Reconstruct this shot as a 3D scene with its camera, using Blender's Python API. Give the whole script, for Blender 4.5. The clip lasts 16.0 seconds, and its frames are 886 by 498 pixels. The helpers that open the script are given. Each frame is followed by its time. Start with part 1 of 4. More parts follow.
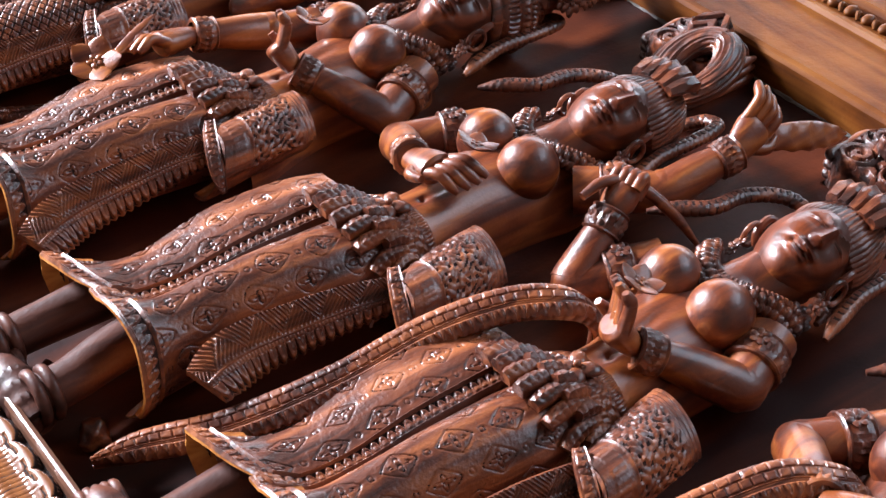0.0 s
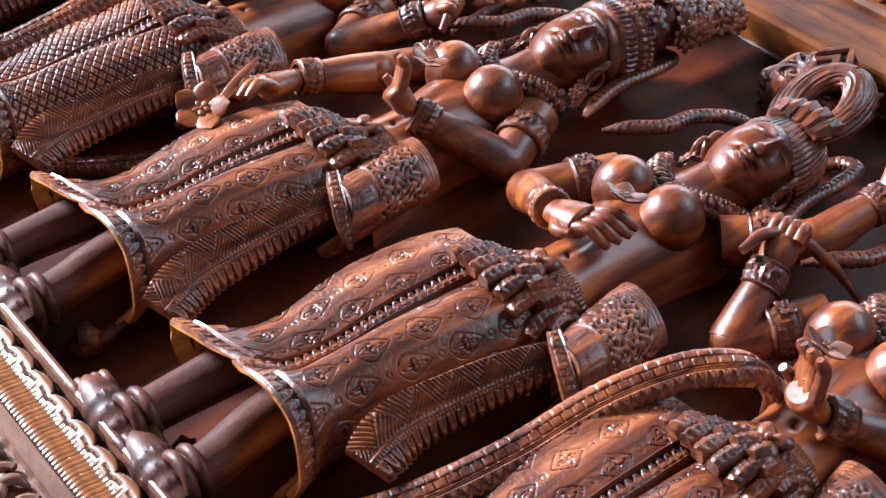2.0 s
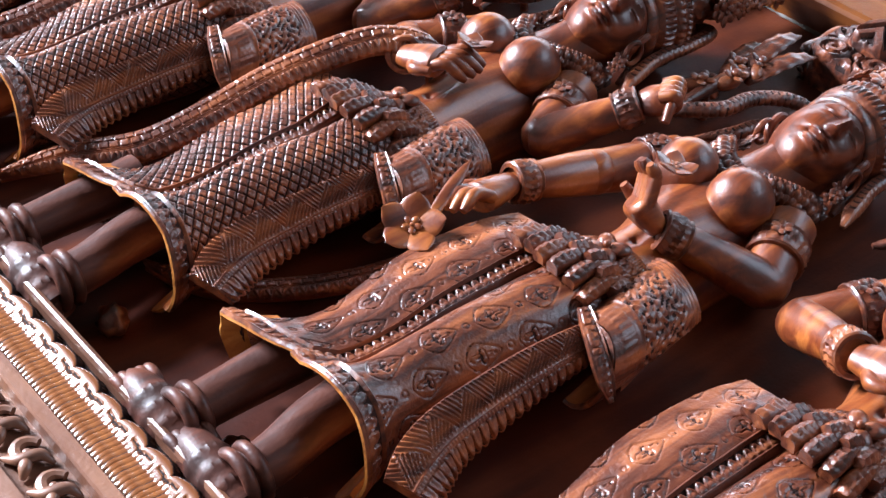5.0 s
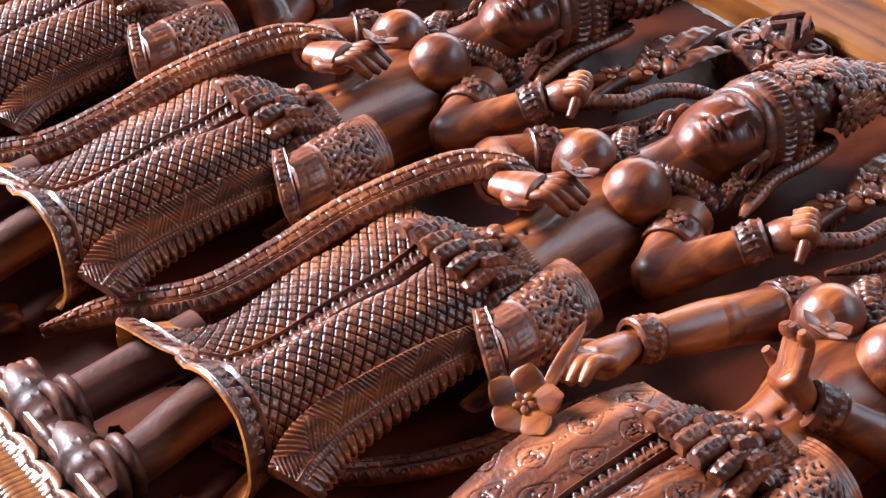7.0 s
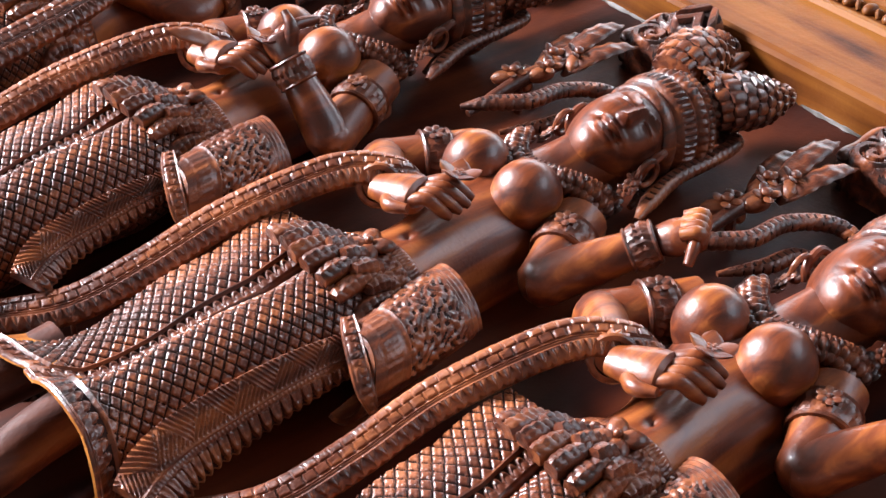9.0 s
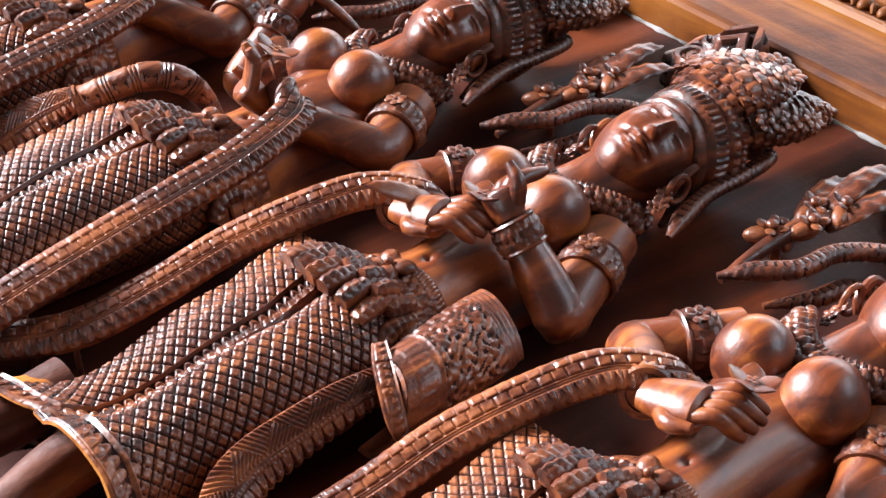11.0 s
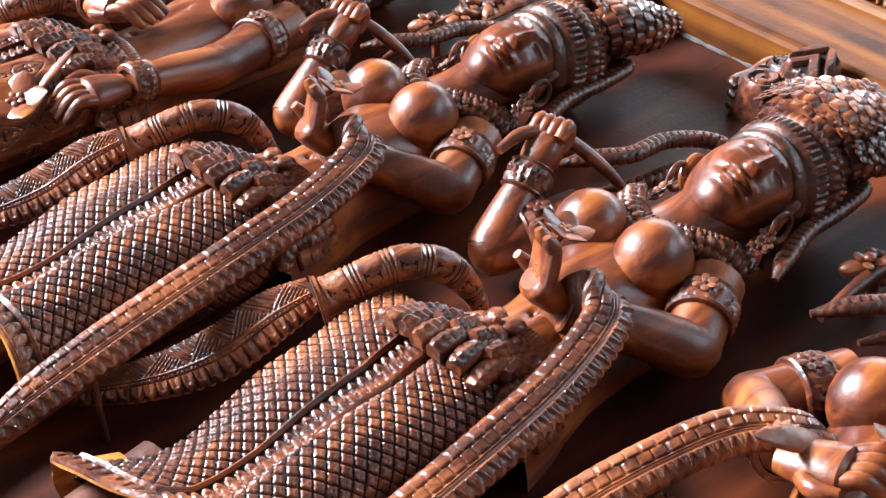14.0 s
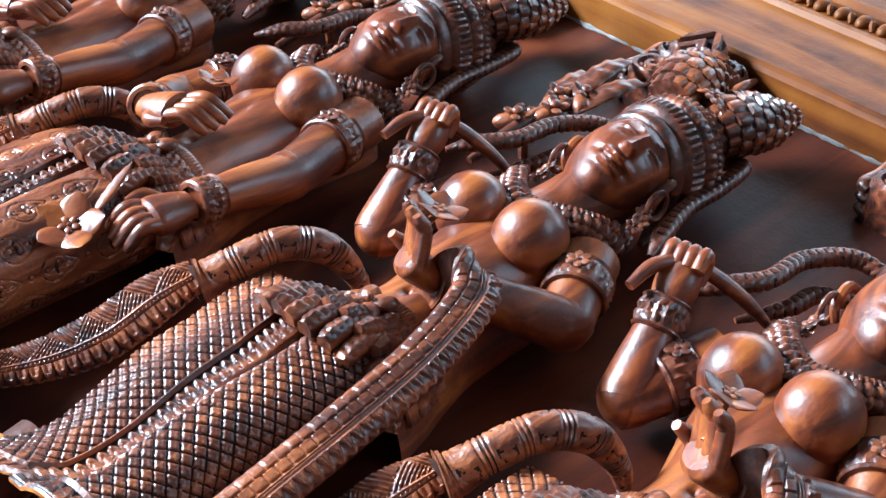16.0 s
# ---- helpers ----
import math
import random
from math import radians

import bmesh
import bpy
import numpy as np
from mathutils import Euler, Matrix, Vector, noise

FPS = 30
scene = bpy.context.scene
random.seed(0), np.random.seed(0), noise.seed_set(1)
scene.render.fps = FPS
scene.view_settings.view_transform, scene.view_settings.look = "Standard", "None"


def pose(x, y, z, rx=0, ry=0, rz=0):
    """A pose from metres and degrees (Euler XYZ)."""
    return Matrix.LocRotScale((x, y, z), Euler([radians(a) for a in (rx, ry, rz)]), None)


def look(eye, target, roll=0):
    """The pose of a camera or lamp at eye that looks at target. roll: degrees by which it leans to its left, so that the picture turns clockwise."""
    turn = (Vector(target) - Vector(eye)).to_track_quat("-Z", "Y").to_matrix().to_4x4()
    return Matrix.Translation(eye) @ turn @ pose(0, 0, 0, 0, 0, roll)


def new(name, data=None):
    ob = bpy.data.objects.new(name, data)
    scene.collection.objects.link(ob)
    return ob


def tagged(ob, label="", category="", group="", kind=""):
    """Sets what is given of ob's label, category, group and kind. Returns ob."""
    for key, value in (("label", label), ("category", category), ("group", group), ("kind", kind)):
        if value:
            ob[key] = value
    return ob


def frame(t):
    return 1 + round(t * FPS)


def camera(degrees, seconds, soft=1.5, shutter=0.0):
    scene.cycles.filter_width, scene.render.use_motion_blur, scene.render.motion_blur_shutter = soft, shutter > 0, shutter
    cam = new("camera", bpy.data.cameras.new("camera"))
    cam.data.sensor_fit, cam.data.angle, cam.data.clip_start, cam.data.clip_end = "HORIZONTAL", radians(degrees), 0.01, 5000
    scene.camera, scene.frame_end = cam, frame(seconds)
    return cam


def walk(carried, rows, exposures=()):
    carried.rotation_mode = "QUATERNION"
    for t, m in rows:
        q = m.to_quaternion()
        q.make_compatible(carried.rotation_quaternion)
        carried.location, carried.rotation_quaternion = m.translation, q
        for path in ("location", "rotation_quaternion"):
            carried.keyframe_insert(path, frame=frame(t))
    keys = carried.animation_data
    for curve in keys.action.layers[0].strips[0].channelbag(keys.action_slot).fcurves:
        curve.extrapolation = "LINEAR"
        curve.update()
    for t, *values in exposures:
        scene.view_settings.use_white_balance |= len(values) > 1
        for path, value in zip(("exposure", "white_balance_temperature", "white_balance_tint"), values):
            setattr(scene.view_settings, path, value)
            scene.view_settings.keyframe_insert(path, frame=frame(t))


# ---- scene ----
cam = camera(32, 16.0)
# seconds, the eye in metres, the turn in degrees
PATH = [
    (0, -0.5200, -0.7235, 2.2513, 51.20, -0.22, -36.09),
    (0.5, -0.5366, -0.5974, 2.2244, 51.13, -0.46, -36.47),
    (1, -0.5656, -0.5299, 2.2217, 51.30, -0.27, -36.89),
    (1.5, -0.6027, -0.4775, 2.2121, 51.53, -0.36, -37.25),
    (2, -0.6493, -0.4244, 2.2152, 51.58, -0.51, -37.63),
    (2.5, -0.6829, -0.3236, 2.2118, 51.52, -0.71, -38.17),
    (3, -0.6872, -0.1973, 2.2024, 51.19, -0.81, -38.59),
    (3.5, -0.6790, -0.0753, 2.1821, 50.82, -0.78, -38.89),
    (4, -0.6958, 0.0250, 2.1659, 51.00, -0.99, -39.31),
    (4.2, -0.7094, 0.0682, 2.1541, 51.14, -1.19, -39.25),
    (6.3, -0.6232, 0.3206, 2.0801, 52.64, -0.33, -38.09),
    (6.5, -0.6025, 0.3715, 2.0834, 52.44, -0.29, -38.18),
    (7, -0.5735, 0.5372, 2.0869, 52.26, -0.40, -38.65),
    (7.5, -0.5431, 0.6849, 2.1015, 52.08, -0.37, -39.06),
    (8, -0.4942, 0.8058, 2.1097, 52.00, -0.10, -39.53),
    (8.2, -0.4802, 0.8356, 2.1043, 51.95, -0.03, -39.73),
    (10.3, -0.3008, 1.2608, 1.9173, 54.48, 0.70, -36.84),
    (10.5, -0.3045, 1.3243, 1.9228, 54.60, 0.86, -36.69),
    (11, -0.3102, 1.4590, 1.9277, 54.63, 1.23, -36.79),
    (11.5, -0.3539, 1.5814, 1.9173, 54.87, 1.25, -37.24),
    (12, -0.3757, 1.6706, 1.9075, 54.90, 1.35, -37.44),
    (12.5, -0.3912, 1.7579, 1.9148, 54.99, 1.34, -37.68),
    (13, -0.3887, 1.8938, 1.9035, 54.76, 1.22, -38.01),
    (13.5, -0.3739, 2.0273, 1.8970, 54.39, 1.34, -38.45),
    (14, -0.3621, 2.1479, 1.9101, 54.67, 1.50, -38.79),
    (14.5, -0.3436, 2.2575, 1.8988, 54.91, 1.64, -39.10),
    (15, -0.2956, 2.3565, 1.9020, 54.71, 1.90, -39.42),
    (15.5, -0.2832, 2.4390, 1.9071, 54.57, 1.87, -39.79),
    (16, -0.3020, 2.5045, 1.9092, 54.84, 1.79, -40.03),
]
walk(cam, [(t, pose(*p)) for t, *p in PATH],
     [(0, 0.08, 5900, 10), (4, 0.04, 5600, 8), (8, -0.03, 6150, 13), (10.5, 0.02, 6250, 10), (14, 0.02, 5850, 3), (15, -0.06, 5250, -2), (16, -0.14, 5100, -4)])

# ---- world and light ----
BZ = 0.62            # top of the carved board above the floor
world = bpy.data.worlds.new("sky")
scene.world = world
world.use_nodes = True
wn = world.node_tree.nodes
sky = wn.new("ShaderNodeTexSky")
sky.sky_type, sky.sun_disc = "NISHITA", False
sky.sun_elevation, sky.sun_rotation = radians(35), radians(250)
world.node_tree.links.new(sky.outputs[0], wn["Background"].inputs[0])
wn["Background"].inputs[1].default_value = 0.07
scene.view_settings.exposure = 0.0


def window_light(name, at, target, w, h, power, color):
    """Daylight that falls in through a window's opening."""
    lamp = bpy.data.lights.new(name, "AREA")
    lamp.shape, lamp.size, lamp.size_y, lamp.energy, lamp.color = "RECTANGLE", w, h, power, color
    ob = new(name, lamp)
    ob.matrix_world = look(at, target)
    return ob


window_light("window_light_north", (-4.2, 12.9, 7.4), (0.4, 2.4, 0.6), 4.6, 2.6, 11400, (0.95, 0.96, 1.0))
window_light("window_light_east", (5.46, 4.8, 1.75), (0.8, 2.6, 0.6), 6.4, 1.3, 210, (0.90, 0.94, 1.0))
window_light("window_light_east_high", (5.46, -1.0, 5.0), (0.4, 1.8, 0.6), 4.6, 2.6, 240, (0.82, 0.90, 1.0))
window_light("window_light_west", (-7.96, 2.6, 1.75), (0.6, 2.6, 0.6), 4.0, 1.5, 130, (0.98, 0.97, 1.0))

# ---- materials ----


def wood(name, dark, mid, light, rough=0.3, coat=0.3, grain=9.0, along=0, bump=0.15, spec=0.5):
    """Stained and polished wood: long grain, blotches, worn gloss."""
    m = bpy.data.materials.new(name)
    m.use_nodes = True
    t, L = m.node_tree, m.node_tree.links.new
    N = t.nodes.new
    b = t.nodes["Principled BSDF"]
    geo = N("ShaderNodeTexCoord")
    mp = N("ShaderNodeMapping")
    s = [grain * 4] * 3
    s[along] = grain * 0.35
    mp.inputs["Scale"].default_value = s
    L(geo.outputs["Object"], mp.inputs["Vector"])
    n1 = N("ShaderNodeTexNoise")
    n1.inputs["Scale"].default_value, n1.inputs["Detail"].default_value, n1.inputs["Distortion"].default_value = 1.0, 6, 0.8
    L(mp.outputs[0], n1.inputs["Vector"])
    n2 = N("ShaderNodeTexNoise")
    n2.inputs["Scale"].default_value, n2.inputs["Detail"].default_value = 5.0, 4
    L(geo.outputs["Object"], n2.inputs["Vector"])
    mix = N("ShaderNodeMath")
    mix.operation = "ADD"
    a1 = N("ShaderNodeMath")
    a1.operation, a1.inputs[1].default_value = "MULTIPLY", 0.6
    L(n1.outputs["Fac"], a1.inputs[0])
    a2 = N("ShaderNodeMath")
    a2.operation, a2.inputs[1].default_value = "MULTIPLY", 0.4
    L(n2.outputs["Fac"], a2.inputs[0])
    L(a1.outputs[0], mix.inputs[0])
    L(a2.outputs[0], mix.inputs[1])
    r = N("ShaderNodeValToRGB")
    e = r.color_ramp.elements
    e[0].position, e[0].color = 0.39, (*dark, 1)
    e[1].position, e[1].color = 0.63, (*light, 1)
    k = e.new(0.5)
    k.color = (*mid, 1)
    L(mix.outputs[0], r.inputs["Fac"])
    L(r.outputs["Color"], b.inputs["Base Color"])
    n3 = N("ShaderNodeTexNoise")
    n3.inputs["Scale"].default_value, n3.inputs["Detail"].default_value = 14.0, 5
    L(geo.outputs["Object"], n3.inputs["Vector"])
    rr = N("ShaderNodeMapRange")
    rr.inputs["To Min"].default_value, rr.inputs["To Max"].default_value = max(rough - 0.09, 0.04), rough + 0.14
    L(n3.outputs["Fac"], rr.inputs["Value"])
    L(rr.outputs[0], b.inputs["Roughness"])
    b.inputs["Coat Weight"].default_value, b.inputs["Coat Roughness"].default_value = coat, 0.16 if rough < 0.25 else 0.18
    b.inputs["Specular IOR Level"].default_value = spec
    n4 = N("ShaderNodeTexNoise")
    n4.inputs["Scale"].default_value, n4.inputs["Detail"].default_value = 160.0, 3
    L(geo.outputs["Object"], n4.inputs["Vector"])
    ad = N("ShaderNodeMath")
    ad.operation = "ADD"
    L(n4.outputs["Fac"], ad.inputs[0])
    L(n1.outputs["Fac"], ad.inputs[1])
    bp = N("ShaderNodeBump")
    bp.inputs["Strength"].default_value, bp.inputs["Distance"].default_value = bump, 0.002
    n5 = N("ShaderNodeTexNoise")
    n5.inputs["Scale"].default_value, n5.inputs["Detail"].default_value = 38.0, 2
    L(geo.outputs["Object"], n5.inputs["Vector"])
    a5 = N("ShaderNodeMath")
    a5.operation, a5.inputs[1].default_value = "MULTIPLY_ADD", 1.6
    L(n5.outputs["Fac"], a5.inputs[0])
    L(ad.outputs[0], a5.inputs[2])
    L(a5.outputs[0], bp.inputs["Height"])
    L(bp.outputs[0], b.inputs["Normal"])
    return m


SKIN = wood("polished_wood", (0.052, 0.009, 0.003), (0.145, 0.030, 0.007), (0.31, 0.090, 0.017), 0.38, 0.18, 8, 0, 0.26)
CARVED = wood("carved_wood", (0.026, 0.006, 0.003), (0.102, 0.023, 0.008), (0.27, 0.080, 0.025), 0.38, 0.20, 12, 0, 0.6)
RAW = wood("bare_wood", (0.16, 0.045, 0.008), (0.31, 0.105, 0.018), (0.43, 0.17, 0.034), 0.5, 0.05, 10, 0, 0.5, spec=0.16)
BOARD = wood("board_wood", (0.015, 0.003, 0.002), (0.040, 0.0075, 0.003), (0.10, 0.022, 0.007), 0.43, 0.03, 2.5, 0, 0.16, 0.18)
RAIL = wood("rail_wood", (0.040, 0.009, 0.002), (0.125, 0.036, 0.005), (0.20, 0.070, 0.011), 0.48, 0.05, 4.5, 1, 0.2, spec=0.16)
FRAME = wood("moulding_wood", (0.09, 0.036, 0.019), (0.15, 0.062, 0.034), (0.22, 0.098, 0.052), 0.42, 0.15, 6, 1, 0.3)
GLOSS = wood("varnished_moulding", (0.14, 0.045, 0.014), (0.24, 0.085, 0.026), (0.32, 0.13, 0.04), 0.20, 1.0, 6, 1, 0.03)
PLASTER = wood("wall_plaster", (0.08, 0.060, 0.045), (0.10, 0.075, 0.058), (0.13, 0.10, 0.08), 0.8, 0.0, 3, 2, 0.2, spec=0.16)
FLOOR = wood("floor_cement", (0.06, 0.045, 0.035), (0.08, 0.06, 0.05), (0.11, 0.085, 0.07), 0.6, 0.0, 2, 0, 0.2, spec=0.16)
# dark colour for cuts and recesses: old wax, and shade put into the colour
WAX_SHADE = wood("wax_shade_cut", (0.012, 0.005, 0.004), (0.020, 0.008, 0.006), (0.034, 0.013, 0.009), 0.75, 0.0, 12, 0, 0.5, spec=0.16)
STAINED = wood("dark_stained_wood", (0.026, 0.008, 0.005), (0.060, 0.017, 0.010), (0.12, 0.036, 0.018), 0.48, 0.04, 8, 0, 0.3, 0.3)
MATS = [SKIN, CARVED, RAW, WAX_SHADE, STAINED]
S_, C_, R_, W_, D_ = 0, 1, 2, 3, 4

# ---- modelling helpers ----


def spline(pts, n):
    """n points along a smooth curve through pts (any number of columns)."""
    p = np.asarray(pts, float)
    seg = np.sqrt(((p[1:, :3] - p[:-1, :3]) ** 2).sum(1)) + 1e-9
    k = np.concatenate([[0], np.cumsum(seg)])
    m = np.zeros_like(p)
    m[1:-1] = (p[2:] - p[:-2]) / (k[2:] - k[:-2])[:, None]
    m[0], m[-1] = (p[1] - p[0]) / seg[0], (p[-1] - p[-2]) / seg[-1]
    s = np.linspace(0, k[-1], n)
    i = np.clip(np.searchsorted(k, s, side="right") - 1, 0, len(p) - 2)
    h = (k[i + 1] - k[i])[:, None]
    t = ((s - k[i]) / h[:, 0])[:, None]
    return ((2 * t**3 - 3 * t**2 + 1) * p[i] + (t**3 - 2 * t**2 + t) * h * m[i] + (3 * t**2 - 2 * t**3) * p[i + 1] + (t**3 - t**2) * h * m[i + 1])


def unit(v):
    v = np.asarray(v, float)
    return v / (np.linalg.norm(v, axis=-1, keepdims=True) + 1e-12)


def frac(a):
    return a - np.floor(a)


def bell(a, w):
    return np.exp(-((a / w) ** 2))


def bent(P, degrees):
    """Turns the legs about the belt, and the trunk half as far."""
    P = np.array(P, float)
    if degrees:
        x = P[..., 0] - 0.485
        t = np.radians(degrees) * (0.775 - 0.225 * np.tanh(x / 0.06))
        P[..., 0], P[..., 1] = 0.485 + x * np.cos(t) - P[..., 1] * np.sin(t), x * np.sin(t) + P[..., 1] * np.cos(t)
    return P


def even(P, n):
    """Each row of points laid out anew in n equal steps across."""
    out = np.empty((len(P), n, 3))
    for i, r in enumerate(P):
        k = np.concatenate([[0], np.cumsum(np.linalg.norm(np.diff(r[:, 1:], axis=0), axis=1) + 1e-7)])
        for j in range(3):
            out[i, :, j] = np.interp(np.linspace(0, k[-1], n), k, r[:, j])
    return out


class Clay:
    """Collects grids of points into one mesh."""

    def __init__(self):
        self.v, self.f, self.m, self.n, self.caps, self.cm = [], [], [], 0, [], []
        self.bend = 0.0

    def grid(self, P, mat=0, ring=False, cap=(False, False), d=None, flip=False, wax_shade=None):
        """A sheet of points (rows, columns, 3); ring: columns close round; d: relief along the normal; the mask picks
        cuts and recesses to colour dark, old wax and shade alike.
        """
        P = np.array(P, float)
        a, b = P.shape[:2]
        if d is not None:
            du = np.gradient(P, axis=0)
            dv = (np.roll(P, -1, 1) - np.roll(P, 1, 1)) if ring else np.gradient(P, axis=1)
            nn = unit(np.cross(dv, du))
            P = P + nn * (np.asarray(d)[..., None] * (-1 if flip else 1))
        P = bent(P, self.bend)
        i = np.arange(a * b).reshape(a, b)
        q = np.concatenate([i, i[:, :1]], 1) if ring else i
        f = np.stack([q[:-1, :-1], q[:-1, 1:], q[1:, 1:], q[1:, :-1]], -1).reshape(-1, 4)
        if flip:
            f = f[:, ::-1]
        self.v.append(P.reshape(-1, 3))
        self.f.append(f + self.n)
        fm = np.full(len(f), mat)
        if wax_shade is not None:
            k = np.asarray(wax_shade, float)
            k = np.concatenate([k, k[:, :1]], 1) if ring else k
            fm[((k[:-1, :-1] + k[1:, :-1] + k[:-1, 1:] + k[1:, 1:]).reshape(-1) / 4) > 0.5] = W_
        self.m.append(fm)
        for row, on, turn in ((i[0], cap[0], flip), (i[-1], cap[1], not flip)):
            if on:
                c = (row + self.n).tolist()
                self.caps.append(c[::-1] if turn else c)
                self.cm.append(mat)
        self.n += a * b

    def tube(self, pts, r, mat=0, n=12, m=14, flat=1.0, up=(0, 0, 1), relief=None, closed=False, wax_shade=False):
        """A swept round. r: radius, or radii along; flat: height over width; relief(s, a, length): bumps."""
        p = np.asarray(pts, float)
        rr = np.full(len(p), r, float) if np.isscalar(r) else np.asarray(r, float)
        q = spline(np.column_stack([p, rr]), m)
        c, rad = q[:, :3], np.maximum(q[:, 3], 2e-4)
        t = unit(np.gradient(c, axis=0))
        u = np.asarray(up, float)
        side = np.cross(np.broadcast_to(u, t.shape), t)
        bad = np.linalg.norm(side, axis=1) < 0.15
        side[bad] = np.cross(np.array([0.3, 1, 0]), t[bad])
        side = unit(side)
        for j in range(1, m):
            if side[j] @ side[j - 1] < 0:
                side[j] = -side[j]
        nor = unit(np.cross(t, side))
        a = np.linspace(0, 2 * np.pi, n, endpoint=False)
        P = c[:, None] + rad[:, None, None] * (np.cos(a)[None, :, None] * side[:, None] + flat * np.sin(a)[None, :, None] * nor[:, None])
        d = None
        if relief:
            s = np.concatenate([[0], np.cumsum(np.linalg.norm(np.diff(c, axis=0), axis=1))])
            d = relief(s[:, None] + 0 * a[None], a[None] + 0 * s[:, None], s[-1])
        # hollows of the relief can get recess shade as their colour
        self.grid(P, mat, True, (not closed, not closed), d, wax_shade=d < -0.0011 if wax_shade else None)

    def ball(self, c, r, mat=0, n=14, m=9, axes=None, relief=None):
        """A rounded lump; r: three half sizes along axes (rows)."""
        r = np.full(3, r, float) if np.isscalar(r) else np.asarray(r, float)
        A = np.eye(3) if axes is None else np.asarray(axes, float)
        la = np.linspace(-np.pi / 2 + 0.06, np.pi / 2 - 0.06, m)
        lo = np.linspace(0, 2 * np.pi, n, endpoint=False)
        X = np.sin(la)[:, None] + 0 * lo
        Y = np.cos(la)[:, None] * np.cos(lo)
        Z = np.cos(la)[:, None] * np.sin(lo)
        if relief is not None:
            k = 1 + relief(X, Y, Z)
            X, Y, Z = X * k, Y * k, Z * k
        P = np.asarray(c, float) + (X * r[0])[..., None] * A[0] + (Y * r[1])[..., None] * A[1] + (Z * r[2])[..., None] * A[2]
        self.grid(P, mat, True, (True, True), None, flip=np.linalg.det(A) < 0)

    def ringband(self, c, axis, r, w, mat=1, flat=1.0, up=(0, 0, 1), beads=14, tall=0.006, n=54):
        """A ring round a limb: a band with raised rims and a beaded middle."""
        axis = unit(axis)
        s1 = unit(np.cross(axis, up) if abs(axis @ np.asarray(up, float)) < 0.95 else np.cross(axis, (0, 1, 0)))
        s2 = np.cross(s1, axis)
        a = np.linspace(0, 2 * np.pi, n, endpoint=False)
        prof = [(-0.5, -0.3), (-0.5, 0.5), (-0.44, 0.85), (-0.36, 0.55), (-0.26, 0.9), (-0.13, 1.1), (0, 0.8), (0.13, 1.1), (0.26, 0.9), (0.36, 0.55), (0.44, 0.85), (0.5, 0.5), (0.5, -0.3)]
        P, D = [], []
        for k, (x, h) in enumerate(prof):
            b = (0.35 + 0.65 * np.abs(np.sin(a * beads / 2 + abs(x) * 5))) if 4 <= k <= 8 else np.ones_like(a)
            rad = r + tall * h * b
            # low spots between the beads carry shade in their colour
            D.append(b < 0.45)
            P.append(np.asarray(c) + axis * (x * w) + rad[:, None] * (np.cos(a)[:, None] * s1 + flat * np.sin(a)[:, None] * s2))
        self.grid(P, mat, True, flip=True, wax_shade=np.array(D) if mat == C_ else None)

    def rosette(self, c, r, up=(0, 0, 1), petals=7, mat=1, rise=0.5):
        """A carved flower: a button and a ring of petals."""
        up = unit(up)
        a1 = unit(np.cross(up, (0.31, 0.9, 0.2)))
        a2 = np.cross(up, a1)
        self.ball(np.asarray(c) + up * r * 0.16 * rise, (r * 0.24, r * 0.24, r * 0.24), mat, 8, 5)
        for k in range(petals):
            t = 2 * np.pi * k / petals
            e = np.cos(t) * a1 + np.sin(t) * a2
            self.ball(np.asarray(c) + e * r * 0.58 + up * r * 0.06, (r * 0.50, r * 0.38, r * 0.15), mat, 9, 6, [unit(e + 0.35 * rise * up), np.cross(up, e), unit(up - 0.35 * rise * e)])

    def leaf(self, base, tip, w, mat=1, up=(0, 0, 1), bend=0.0, thick=0.35):
        """A ribbed pointed leaf."""
        base, tip, up = np.asarray(base, float), np.asarray(tip, float), unit(up)
        mid = (base + tip) / 2 + up * bend
        self.tube([base, base * 0.75 + mid * 0.25 + up * bend * 0.3, mid, mid * 0.4 + tip * 0.6 + up * bend * 0.3, tip], [w * 0.3, w * 0.8, w, w * 0.7, w * 0.08], mat, 14, 14 if w < 0.02 else 30, thick, up,
                  lambda s, a, l: 0.07 * w * (thick > 0.2) * np.sin(s / l * 34 - 3 * np.abs(np.cos(a))) * (np.sin(a) > 0) - min(0.16 * w, 0.002) * bell(np.cos(a), 0.16) * (np.sin(a) > 0))

    def band(self, pts, width, thick, mat=1, across=None, relief=None, m=80, k=25, edge=None, dark=0.12):
        """A cloth band. across: the way of its width, fixed or per point; relief(s, w): the raised pattern on its face, w from -1 to 1; edge: tooth pitch on the w = 1 side."""
        p = np.asarray(pts, float)
        wd = np.full(len(p), width, float) if np.isscalar(width) else np.asarray(width, float)
        ac = np.broadcast_to(np.asarray(across if across is not None else (0, 0, 0), float), p.shape)
        q = spline(np.column_stack([p, wd, ac]), m)
        c, wid, ac = q[:, :3], np.maximum(q[:, 3], 1e-3), q[:, 4:7]
        t = unit(np.gradient(c, axis=0))
        if across is None:
            side = unit(np.cross(t, np.array([0, 0, 1.0])))
        else:
            side = unit(ac - (ac * t).sum(1, keepdims=True) * t)
        nor = unit(np.cross(t, side))
        s = np.concatenate([[0], np.cumsum(np.linalg.norm(np.diff(c, axis=0), axis=1))])
        w = np.linspace(-1, 1, k)
        SS, WW = np.meshgrid(s, w, indexing="ij")
        scal = np.ones_like(SS)
        if edge:
            tooth = np.abs(np.sin(np.pi * SS / edge))
